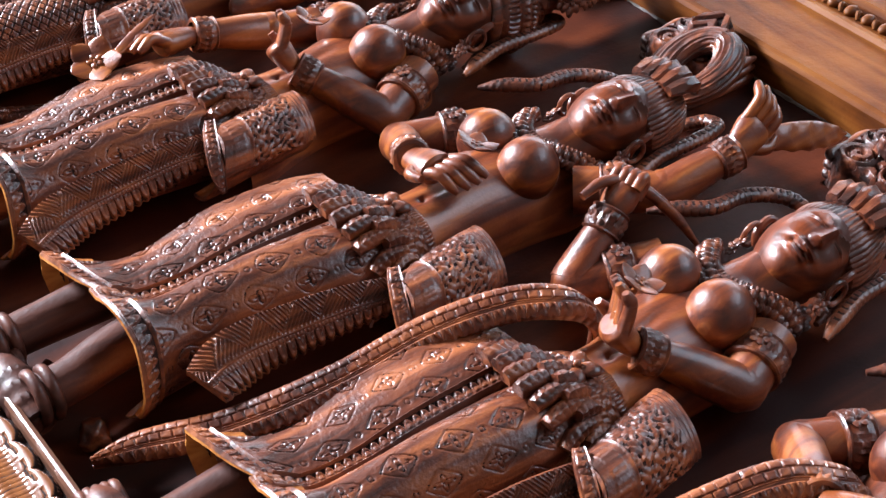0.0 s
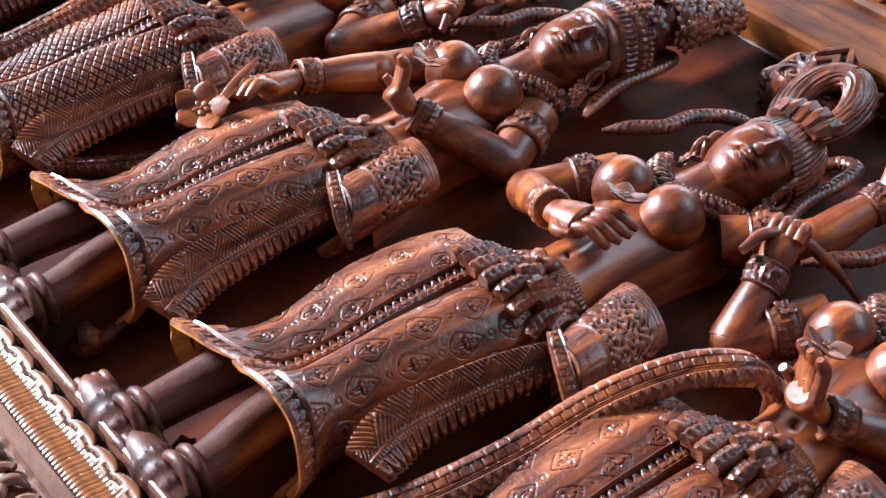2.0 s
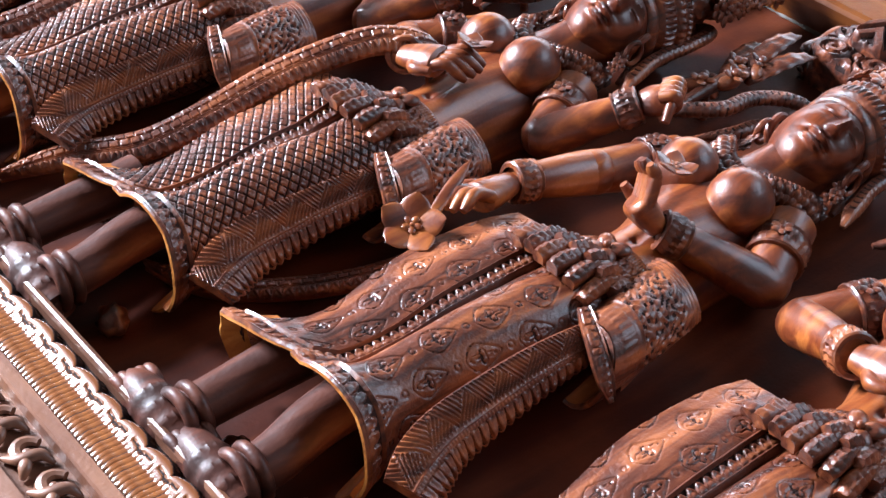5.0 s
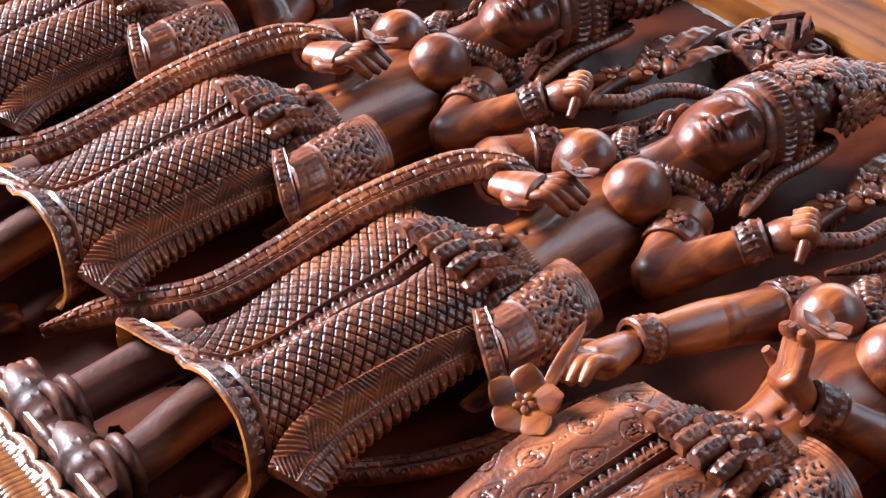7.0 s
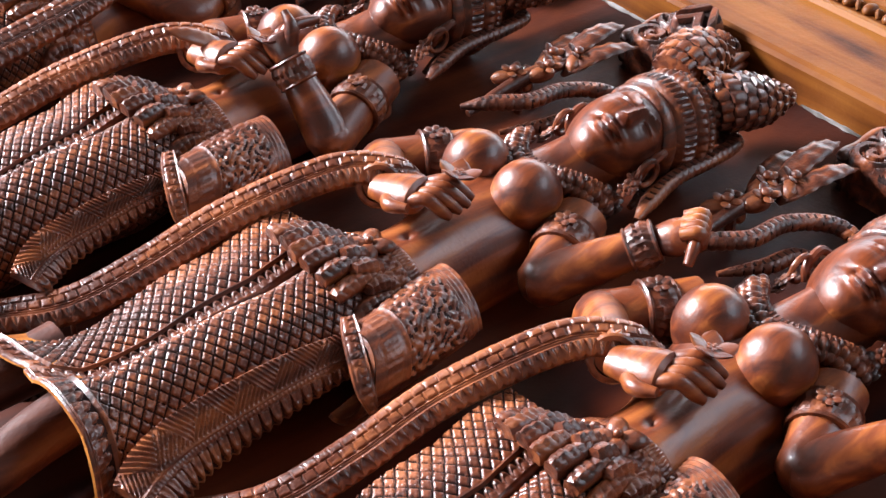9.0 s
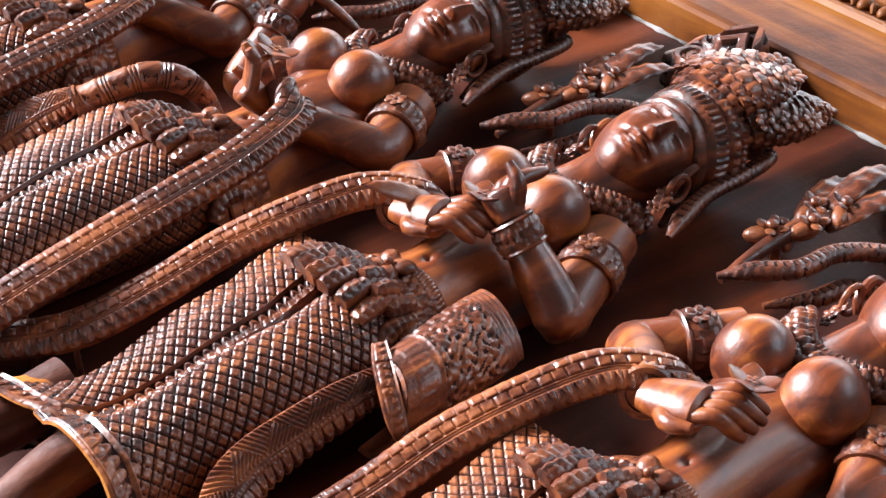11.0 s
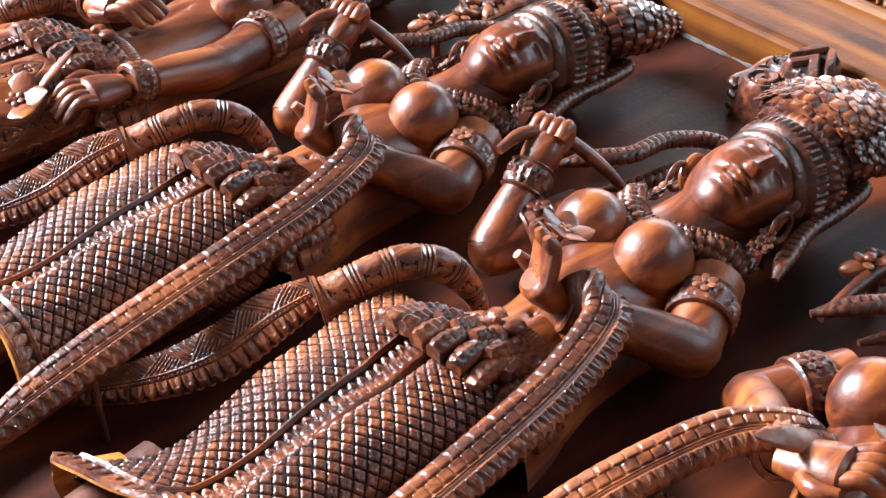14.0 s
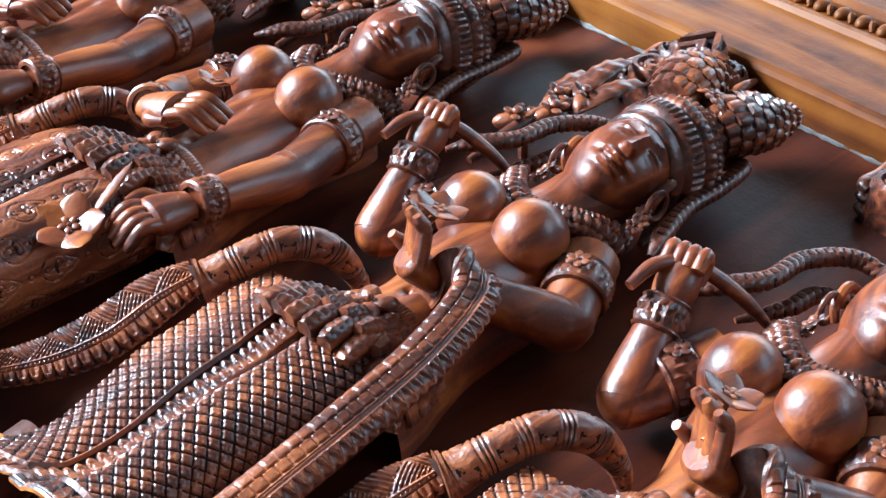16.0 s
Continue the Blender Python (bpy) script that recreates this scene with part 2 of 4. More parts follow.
            scal = 1 + np.where(WW > 0.75, (WW - 0.75) * 0.55 * (tooth - 0.6), 0) + np.where(WW < -0.85, (-WW - 0.85) * 0.15 * tooth, 0)
        lift = thick * (0.5 - 0.35 * WW**4)
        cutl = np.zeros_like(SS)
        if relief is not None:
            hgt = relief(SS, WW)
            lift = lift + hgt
            # lowest relief coloured dark: wax in cut lines, shade in the gaps
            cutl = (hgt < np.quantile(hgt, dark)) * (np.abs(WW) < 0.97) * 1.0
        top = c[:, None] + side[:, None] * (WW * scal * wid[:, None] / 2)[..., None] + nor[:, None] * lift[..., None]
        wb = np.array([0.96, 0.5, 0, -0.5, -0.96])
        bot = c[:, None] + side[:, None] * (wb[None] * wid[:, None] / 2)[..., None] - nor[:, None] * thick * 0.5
        self.grid(np.concatenate([top, bot], 1), mat, True, (True, True), flip=True, wax_shade=np.concatenate([cutl, np.zeros(bot.shape[:2])], 1) if mat == C_ and k > 20 else None)

    def done(self, name, mats=MATS):
        me = bpy.data.meshes.new(name)
        faces = np.concatenate(self.f).tolist() + self.caps
        me.from_pydata(np.concatenate(self.v).tolist(), [], faces)
        for m in mats:
            me.materials.append(m)
        me.polygons.foreach_set("material_index", np.concatenate([*self.m, np.array(self.cm, int)]).astype(np.int32))
        me.polygons.foreach_set("use_smooth", np.ones(len(faces), bool))
        me.update()
        me.set_sharp_from_angle(angle=radians(38))
        return me


def part(name, me, parent, at=None, label=""):
    ob = new(name, me)
    ob.parent = parent
    if at is not None:
        ob.matrix_basis = at
    return tagged(ob, label)


def box(name, lo, hi, material, bevel=0.004, segments=2):
    """A mesh block with worn edges."""
    bm = bmesh.new()
    bmesh.ops.create_cube(bm, size=1)
    for v in bm.verts:
        v.co = [lo[i] + (v.co[i] + 0.5) * (hi[i] - lo[i]) for i in range(3)]
    if bevel:
        bmesh.ops.bevel(bm, geom=bm.edges[:], offset=bevel, segments=segments, affect="EDGES", profile=0.6)
    me = bpy.data.meshes.new(name)
    bm.to_mesh(me)
    bm.free()
    me.materials.append(material)
    return me


# ---- the room round the panel ----
def room():
    def slab(name, lo, hi, mat, label=""):
        return tagged(new(name, box(name, lo, hi, mat, 0)), label, kind="structure")

    slab("floor", (-8.2, -4.2, -0.1), (5.7, 13.2, 0), FLOOR, "plain brown cement floor of the dim hall")
    slab("ceiling", (-8.2, -4.2, 9.2), (5.7, 13.2, 9.3), PLASTER, "plain high ceiling over the hall")
    slab("wall_south", (-8.2, -4.2, 0), (5.7, -4.0, 9.2), PLASTER)
    for name, x0, x1, y0, y1 in (("wall_west", -8.2, -8.0, 0.5, 4.7), ("wall_east", 5.5, 5.7, 1.5, 8.1)):
        if x0 < 0:
            slab(name, (x0, -4.0, 0), (x1, y0, 9.2), PLASTER)
        else:
            slab(name, (x0, -4.0, 0), (x1, y0, 3.6), PLASTER)
            slab(name + "_near_above", (x0, -4.0, 6.4), (x1, y0, 9.2), PLASTER)
            slab(name + "_near_pier", (x0, -4.0, 3.6), (x1, -3.4, 6.4), PLASTER)
        slab(name + "_far", (x0, y1, 0), (x1, 13.0, 9.2), PLASTER)
        slab(name + "_below", (x0, y0, 0), (x1, y1, 0.95), PLASTER)
        slab(name + "_above", (x0, y0, 2.55), (x1, y1, 9.2), PLASTER)
    slab("wall_north_near", (-8.2, 13.0, 0), (-7.0, 13.2, 9.2), PLASTER)
    slab("wall_north_far", (-1.4, 13.0, 0), (5.7, 13.2, 9.2), PLASTER)
    slab("wall_north_below", (-7.0, 13.0, 0), (-1.4, 13.2, 5.9), PLASTER)
    slab("wall_north_above", (-7.0, 13.0, 8.9), (-1.4, 13.2, 9.2), PLASTER)


room()
Y0, Y1 = -0.75, 5.75
tagged(new("carved_panel_board", box("board", (-0.30, Y0, BZ - 0.05), (1.95, Y1, BZ), BOARD, 0.003)), "dark red-brown polished wooden board lying flat under the carved figures", "panel", kind="structure")
for k, (x, y) in enumerate([(x, y) for x in (-0.1, 1.7) for y in (-0.5, 1.6, 3.6, 5.5)]):
    tagged(new("trestle_post", box("post", (x - 0.06, y - 0.06, 0), (x + 0.06, y + 0.06, BZ - 0.05), BOARD, 0.006)), "dark square wooden post standing on the floor under the panel", "post", "posts under the panel")

# ---- patterns of the carving, in metres ----


def scales(u, v, p=0.0180, h=0.0030):
    """Net of small raised lozenges, each a four-petalled flower."""
    a, b = (u + v * 0.8) / p, (u - v * 0.8) / p
    fa, fb = frac(a) - 0.5, frac(b) - 0.5
    edge = np.minimum(0.5 - np.abs(fa), 0.5 - np.abs(fb))
    body = np.clip((edge - 0.060) / 0.13, 0, 1)
    body = body * (2 - body)
    cross = np.minimum(np.abs(fa), np.abs(fb))
    return h * (body * (0.85 + 0.2 * edge) - 0.34 * bell(cross, 0.05) * body) - h * 0.6  # the net itself lies at -0.6 h


def motifs(u, v, pu=0.084, pv=0.094, size=0.030, kind=0, depth=0.0021):
    """Scattered engraved lozenges with a leafy cross, and small rings between them, on smooth cloth."""
    row = np.round(v / (pv / 2))
    sh = np.where(row % 2 == 0, 0.0, 0.5)
    cu = (np.round(u / pu - sh) + sh) * pu
    x, y = (u - cu) / size, (v - row * pv / 2) / (size * 0.72)
    if kind == 0:
        r = np.abs(x) ** 1.15 + np.abs(y) ** 1.15
    else:
        r = np.abs(x + 0.25 * (1 - np.abs(x))) ** 1.9 + np.abs(y) ** 1.1 * (1.05 + 0.3 * x)
    th = np.arctan2(y, x)
    line = bell(r - 0.88, 0.055) + 0.35 * bell(r - 0.68, 0.05)
    flower = bell(r - 0.33 - 0.16 * np.cos(4 * th), 0.07) + bell(r, 0.1)
    dots = 0
    ru = (np.round(u / pu - sh - 0.5) + sh + 0.5) * pu
    q = np.sqrt((u - ru) ** 2 + (v - row * pv / 2) ** 2)
    dots = bell(q - 0.0042, 0.0012)
    return depth * 0.12 * (r < 0.86) - depth * (np.clip(line + flower * (r < 0.62), 0, 1) + 0.7 * dots)


def braid(s, w, pitch=0.011, h=0.002):
    """A border of leaf teeth between two cords; w from 0 to 1 across."""
    fr = np.abs(frac(s / pitch) - 0.5) * 2
    ww = np.clip((w - 0.2) / 0.6, 0, 1)
    leaf = np.clip((1 - fr**2 - ww**2.2) / 0.3, 0, 1) - 0.4 * bell(fr**2 + (ww / 0.8) ** 2 - 0.45, 0.16)
    return h * (0.8 * bell(w - 0.05, 0.05) + 0.8 * bell(w - 0.15, 0.035) + bell(w - 0.93, 0.06) + (w > 0.19) * (w < 0.84) * (0.9 * leaf - 0.3))


def sash_face(s, w):
    """Two staggered rows of tiles, three cords, a row of leaf teeth."""
    p = 0.0175
    d = 0
    for k, w0 in enumerate((-0.73, -0.23)):
        f = frac(s / p + 0.5 * k)
        d = d + np.clip((0.43 - np.abs(f - 0.5)) / 0.05, 0, 1) * np.clip((0.215 - np.abs(w - w0)) / 0.04, 0, 1)
    cords = bell(w - 0.10, 0.04) + bell(w - 0.22, 0.04) + bell(w - 0.34, 0.04)
    fr = np.abs(frac(s / 0.0165) - 0.5) * 2
    wt = np.clip((w - 0.42) / 0.60, 0, 1)
    teeth = np.clip((1 - fr - wt**1.2) / 0.22, 0, 1) * (w > 0.40) * (1 - 0.4 * bell(fr, 0.16) * (wt < 0.7))
    return 0.0024 * d + 0.0020 * cords + 0.0044 * teeth - 0.0012


def panel_face(s, w):
    """Hanging cloth: hatched triangles above, bead rows and a fringe of leaf teeth below."""
    p = 0.06
    tri = np.abs(frac(s / p) - 0.5) * 2
    ww = (w + 1) / 0.95
    inside = tri > ww
    hatch = np.where(inside, np.sin((s + w * 0.025) * 2 * np.pi / 0.0068), np.sin((s - w * 0.035) * 2 * np.pi / 0.0070))
    up = (w < -0.05)
    beads = bell(w - 0.02, 0.05) + bell(w - 0.17, 0.05) * (0.5 + 0.5 * np.sin(s * 2 * np.pi / 0.006))
    fr = np.abs(frac(s / 0.016) - 0.5) * 2
    teeth = np.clip((1 - fr**2 - np.clip((w - 0.30) / 0.68, 0, 1) ** 2.2) / 0.3, 0, 1) * (w > 0.28) * (1 - 0.35 * bell(fr, 0.3) * (w < 0.7))
    return up * 0.0017 * hatch + 0.0026 * beads + 0.0052 * teeth - 0.0022 * (w > 0.27) - 0.0008


# ---- one carved figure ----
SEC = np.array([  # along the body: middle, half width, height
    (0.06, 0.002, 0.140, 0.166), (0.10, -0.004, 0.128, 0.164), (0.16, -0.018, 0.118, 0.160), (0.24, -0.040, 0.122, 0.170), (0.32, -0.064, 0.136, 0.184),
    (0.40, -0.072, 0.142, 0.166), (0.47, -0.082, 0.140, 0.156), (0.53, -0.092, 0.124, 0.144)])
TOR = np.array([
    (0.50, -0.090, 0.128, 0.144), (0.55, -0.096, 0.110, 0.140), (0.60, -0.096, 0.092, 0.132), (0.66, -0.088, 0.084, 0.128), (0.72, -0.075, 0.092, 0.128),
    (0.78, -0.062, 0.104, 0.126), (0.84, -0.054, 0.116, 0.122), (0.89, -0.052, 0.124, 0.116), (0.925, -0.056, 0.110, 0.108), (0.95, -0.06, 0.06, 0.095)])


def section(tab, x):
    return [np.interp(x, tab[:, 0], tab[:, k]) for k in (1, 2, 3)]


def on_body(tab, x, s, lift=0.0):
    """A point on the body: s from -1 (the near flank) to 1 (the far flank)."""
    yc, hw, h = section(tab, x)
    e = np.sign(s) * np.abs(s)
    z = h * (1 - np.abs(e) ** 2.4) ** 0.55
    return np.stack([x + 0 * s, yc + hw * e, z + lift], -1)


WHOLE = np.concatenate([SEC[:-1], TOR[TOR[:, 0] > 0.52]])


LOBES = np.array([  # along the legs: near thigh's middle, half width and top; far thigh's middle, half width and top
    (0.05, -0.108, 0.090, 0.172, 0.040, 0.072, 0.130), (0.10, -0.106, 0.080, 0.168, 0.028, 0.066, 0.136), (0.16, -0.104, 0.072, 0.160, 0.008, 0.056, 0.132),
    (0.20, -0.102, 0.071, 0.161, 0.004, 0.055, 0.133), (0.25, -0.100, 0.074, 0.165, 0.006, 0.060, 0.138), (0.32, -0.102, 0.079, 0.168, 0.009, 0.067, 0.148),
    (0.40, -0.108, 0.082, 0.166, 0.004, 0.072, 0.152), (0.47, -0.114, 0.080, 0.158, -0.002, 0.074, 0.150), (0.54, -0.114, 0.070, 0.146, -0.010, 0.068, 0.142)])


def skirt(c, kind, middle=False, shift=0.0, wide_near=0.0):
    """Wrapped cloth over two thighs: a near part, and a flap laid over the far thigh whose bordered edge runs down the hollow between them."""
    tab = spline(LOBES, 90)
    low = 0.085

    def lobes(x):
        yn, rn, zn, yf, rf, zf = [np.interp(x, tab[:, 0], tab[:, k]) for k in range(1, 7)]
        t = np.clip((0.54 - x) / 0.14, 0, 1)
        return yn + shift * t, rn + wide_near * t, zn, yf + 1.5 * shift * t, rf + 0.4 * shift * t, zf + 0.3 * shift * t

    def crest(x, y, far=False):
        """Height of the cloth over one thigh."""
        yn, rn, zn, yf, rf, zf = lobes(x)
        if not far:
            return low + (zn - low) * np.sqrt(np.clip(1 - ((y - yn) / rn) ** 2, 0, 1)) ** 0.9
        return low + (zf - low) * np.sqrt(np.clip(1 - ((y - yf) / rf) ** 2, 0, 1)) ** 0.9

    def pattern(x, v):
        return scales(x, v) if kind == "scales" else motifs(x, v, kind=0 if kind == "lozenge" else 1)

    def edge_at(x):
        return np.interp(x, [0.10, 0.16, 0.25, 0.40, 0.53], [-0.044, -0.058, -0.064, -0.064, -0.058]) + shift * 1.05 * np.clip((0.54 - x) / 0.14, 0, 1) - (0.012 if middle else 0)

    # near part: from under the near flank, over the thigh, to below the flap
    nx = 320
    u = np.linspace(0, 1, 300)[None]
    hem = 0.060 + 0.024 * np.clip(u / 0.75, 0, 1) ** 1.3
    x = hem + (0.535 - hem) * np.linspace(0, 1, nx)[:, None]
    yn, rn, zn, yf, rf, zf = lobes(x)
    flank = 0.46
    th = np.clip((u - flank) / flank, -1, 0) * radians(60)
    side_y, side_z = yn - rn * np.cos(th), low + (low - 0.006) * np.sin(th)
    over = np.clip((u - flank) / (1 - flank), 0, 1)
    top_y = yn - rn * np.cos(over * np.pi / 2) * (over < 1) + np.clip((over - 0.62) / 0.38, 0, 1) * (edge_at(x) + 0.022 - yn + rn * np.cos(over * np.pi / 2) * (over < 1))
    y = np.where(u < flank, side_y, top_y)
    w = np.clip((top_y - yn) / (edge_at(x) - yn), 0, 1.2)
    inner = zn + (zf - 0.014 + 0.034 * np.clip((0.15 - x) / 0.07, 0, 1) - zn) * np.where(w < 1, w * w, 1.0)  # sinks under the flap's edge
    z = np.where(u < flank, side_z, np.where(top_y > yn, inner, crest(x, top_y)))
    flare = 0.010 * bell(x - hem, 0.035)
    z = z + flare * np.clip(over * 3, 0, 1) 
    P = even(np.stack([x, y - flare * (1 - over) * (u > 0.2), np.maximum(z, 0.004)], -1), 150)
    x, hem = P[..., 0], P[:1, :, 0]
    v = -np.cumsum(np.linalg.norm(np.diff(P[nx // 2][:, 1:], axis=0, prepend=P[nx // 2][:1, 1:]), axis=1))[None] + 0 * x
    e = (x - hem) / 0.040
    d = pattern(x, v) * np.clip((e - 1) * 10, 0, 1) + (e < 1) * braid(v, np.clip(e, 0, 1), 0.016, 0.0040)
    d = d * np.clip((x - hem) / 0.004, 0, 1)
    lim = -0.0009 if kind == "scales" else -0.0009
    # cut lines and net hollows coloured dark, as wax and as shade
    c.grid(P, C_, d=d, flip=True, wax_shade=d < np.where((e < 1) & (e > 0.16), -0.0007, lim))
    rim, waist = P[0], P[-1]
    hub = np.array([0.55, -0.10, 0.05])
    c.grid(np.stack([waist, waist * 0.5 + hub * 0.5, waist * 0.05 + hub * 0.95]), C_)  # closes the waist under the belt
    # flap over the far thigh: from the bordered edge over the thigh and down its far flank
    u = np.linspace(0, 1, 300)[None]
    hem = 0.074 - 0.006 * bell(u - 0.72, 0.14) + 0.030 * np.clip((0.62 - u) / 0.62, 0, 1) ** 1.4
    x = hem + (0.535 - hem) * np.linspace(0, 1, nx)[:, None]
    yn, rn, zn, yf, rf, zf = lobes(x)
    knee = 0.70
    y0 = edge_at(x)
    y1 = yf + rf * 0.90
    y = y0 + (y1 - y0) * np.clip(u / knee, 0, 1)
    q = np.clip((u - knee) / (1 - knee), 0, 1)
    zt = crest(x, y, True)
    bed = zf - 0.009 + 0.034 * np.clip((0.15 - x) / 0.07, 0, 1) * np.clip(1.1 - (y - y0) / 0.12, 0, 1) + 0.12 * np.clip(y - y0, 0, 0.03)  # the border lies flat in the hollow
    zt = 0.005 * np.log(np.exp(zt / 0.005) + np.exp(bed / 0.005) * (u < knee))
    y = y + rf * (0.10 * np.sin(np.pi / 2 * np.clip(q * 2.5, 0, 1)) - 0.30 * np.clip((q - 0.5) * 2, 0, 1) ** 2)
    z = zt * (1 - q) + 0.030 * q
    lift = bell(x - hem, 0.032)
    z = z + 0.012 * lift * bell(u - 0.66, 0.22) + 0.001
    Q = even(np.stack([x, y + 0.026 * lift * bell(u - 0.75, 0.22), np.maximum(z, 0.004)], -1), 130)
    x, hem = Q[..., 0], Q[:1, :, 0]
    v = np.cumsum(np.linalg.norm(np.diff(Q[nx // 2][:, 1:], axis=0, prepend=Q[nx // 2][:1, 1:]), axis=1))[None] + 0 * x
    wide = 0.046 if middle else 0.031
    e = np.minimum((x - hem) / 0.028, v / wide)
    along = np.where((x - hem) / 0.028 < v / wide, v, x)
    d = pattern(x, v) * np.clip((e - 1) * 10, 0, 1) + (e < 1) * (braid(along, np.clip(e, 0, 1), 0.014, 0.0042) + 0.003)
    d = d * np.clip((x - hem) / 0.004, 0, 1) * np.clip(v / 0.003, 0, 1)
    # border hollows and cut lines darkened in colour, wax with recess shade
    c.grid(Q, C_, d=d, flip=True, wax_shade=d < np.where((e < 1) & (e > 0.16), 0.0022, lim))
    # thickness of the flap's free edge
    edge = Q[:, 0]
    c.grid(np.stack([edge + (0, 0.0, 0.0015), edge + (0, -0.003, -0.004), edge + (0, 0.001, -0.020)]), C_)
    # hollow of the hem
    for r, mid in ((rim, np.array([0.0, -0.105 + 0.6 * shift, 0.08])), (Q[0], np.array([0.0, 0.03 + 0.6 * shift, 0.08]))):
        inner = mid + (r - mid) * np.array([1, 0.92, 0.92]) + np.array([0.005, 0, 0])
        deep = mid + (r - mid) * np.array([0.4, 0.66, 0.66]) + np.array([0.11, 0, 0])
        end = mid + (r - mid) * np.array([0.4, 0.05, 0.05]) + np.array([0.13, 0, 0])
        c.grid(np.stack([r, r * 0.5 + inner * 0.5 - np.array([0.004, 0, 0]), inner, inner * 0.5 + deep * 0.5, deep, end]), R_)


def torso(c):
    nx, ns = 70, 70
    tab = spline(WHOLE, 90)
    x = np.linspace(0.50, 0.95, nx)[:, None]
    a = np.linspace(-np.pi / 2, np.pi / 2, ns)[None]
    s = np.sin(a)
    yc, hw, h = section(tab, x)
    z = h * np.clip(1 - np.abs(s) ** 2.4, 0, 1) ** 0.5
    z = z - 0.006 * bell(s, 0.1) * bell(x - 0.70, 0.08) - 0.008 * bell(np.hypot((x - 0.635), (s * hw)), 0.006)
    c.grid(np.stack([x + 0 * s, yc + hw * s, z], -1), S_, flip=True)
    c.ball((0.838, 0.000, 0.108), (0.054, 0.052, 0.058), S_, 28, 20)
    c.ball((0.842, -0.106, 0.108), (0.055, 0.053, 0.058), S_, 28, 20)
    c.tube([(0.90, -0.062, 0.07), (0.94, -0.066, 0.080), (0.985, -0.078, 0.094), (1.02, -0.085, 0.095)], [0.064, 0.052, 0.050, 0.055], S_, 24, 14)


def belt(c):
    """A broad slanting girdle in carved rows, a row of hanging ribbed tabs and a four-petalled clasp."""
    tab = spline(WHOLE, 90)
    s = np.linspace(-0.97, 0.90, 220)[None]
    w = np.linspace(0, 1, 38)[:, None]
    x = 0.510 + 0.090 * w - 0.020 * s - 0.010 * s * s
    yc, hw, h = section(tab, x)
    z = h * np.clip(1 - np.abs(s) ** 2.4, 0, 1) ** 0.53 + 0.008
    y = yc + hw * s * 1.02
    v = s * 0.21
    row = frac(w * 4)
    k = np.floor(np.clip(w, 0, 0.999) * 4)
    body = np.clip(np.minimum(row, 1 - row) / 0.12, 0, 1)
    rope = np.abs(np.sin(np.pi * (v / 0.013 + 0.9 * np.abs(row - 0.5) * (k == 1))))
    curl = 0.5 + 0.5 * np.sin(2 * np.pi * v / 0.022) * np.sign(np.sin(2 * np.pi * row))
    bead = np.abs(np.sin(np.pi * v / 0.009)) * bell(row - 0.5, 0.3)
    d = 0.0045 * body * np.where(k == 0, 0.8 + 0.0 * v, np.where(k == 1, 0.3 + 0.7 * rope, np.where(k == 2, 0.25 + 0.75 * curl, 0.3 + 0.7 * bead)))
    d = d + 0.004 * bell(w - 0.5, 0.3)
    # low parts of the girdle's rows coloured dark as shaded recesses
    c.grid(np.stack([x, y + 0 * w, np.maximum(z, 0.004)], -1), C_, d=d, flip=True, wax_shade=(d - 0.004 * bell(w - 0.5, 0.3)) < 0.0011)
    ribs = lambda u, q: 0.0042 * np.abs(np.sin(np.pi * (u + 0.006 * np.abs(q)) / 0.0125)) ** 0.6 * (1 - 0.3 * q * q) + 0.003 * bell(q, 0.3) - 0.001
    n = 9
    for j in range(n):
        t = -0.88 + 1.52 * j / (n - 1)
        jig = 0.004 * np.sin(j * 2.4)
        b = on_body(tab, np.array(0.532 - 0.015 * t), np.array(t), 0.010)
        m = on_body(tab, np.array(0.500 - 0.010 * t), np.array(np.clip(t - 0.03, -0.93, 1)), 0.022)
        e = on_body(tab, np.array(0.452 + 0.6 * jig + 0.04 * t * t), np.array(np.clip(t - 0.10, -0.96, 1)), 0.020)
        side = on_body(tab, np.array(0.45), np.array(min(t + 0.06, 0.95))) - on_body(tab, np.array(0.45), np.array(max(t - 0.06, -0.97)))
        c.band([b, m, e * 0.6 + m * 0.4 + (0, 0, 0.004), e], [0.024, 0.026, 0.026, 0.021], 0.018, C_, -side, ribs, 32, 15)
        b2 = on_body(tab, np.array(0.540 - 0.017 * t), np.array(min(t + 0.09, 0.85)), 0.012)
        m2 = on_body(tab, np.array(0.522 - 0.014 * t), np.array(min(t + 0.07, 0.85)), 0.026)
        e2 = on_body(tab, np.array(0.498 - 0.010 * t + 0.4 * jig), np.array(min(t + 0.03, 0.85)), 0.032)
        c.band([b2, m2, e2], [0.020, 0.024, 0.016], 0.013, C_, -side, ribs, 18, 15)
    o = on_body(tab, np.array(0.560), np.array(-0.10), 0.016)
    for q in range(4):
        t = np.pi / 4 + q * np.pi / 2
        dd = np.array((np.cos(t), np.sin(t), -0.05))
        c.ball(o + dd * 0.019 + (0, 0, 0.004), (0.018, 0.014, 0.009), C_, 14, 9, [dd, (-dd[1], dd[0], 0), (0, 0, 1)], lambda X, Y, Z: -0.12 * bell(Y, 0.18) * (Z > 0) - 0.15 * np.clip(X, 0, 1) * np.abs(Y))
    c.ball(o + (0, 0, 0.012), 0.006, C_, 10, 7)


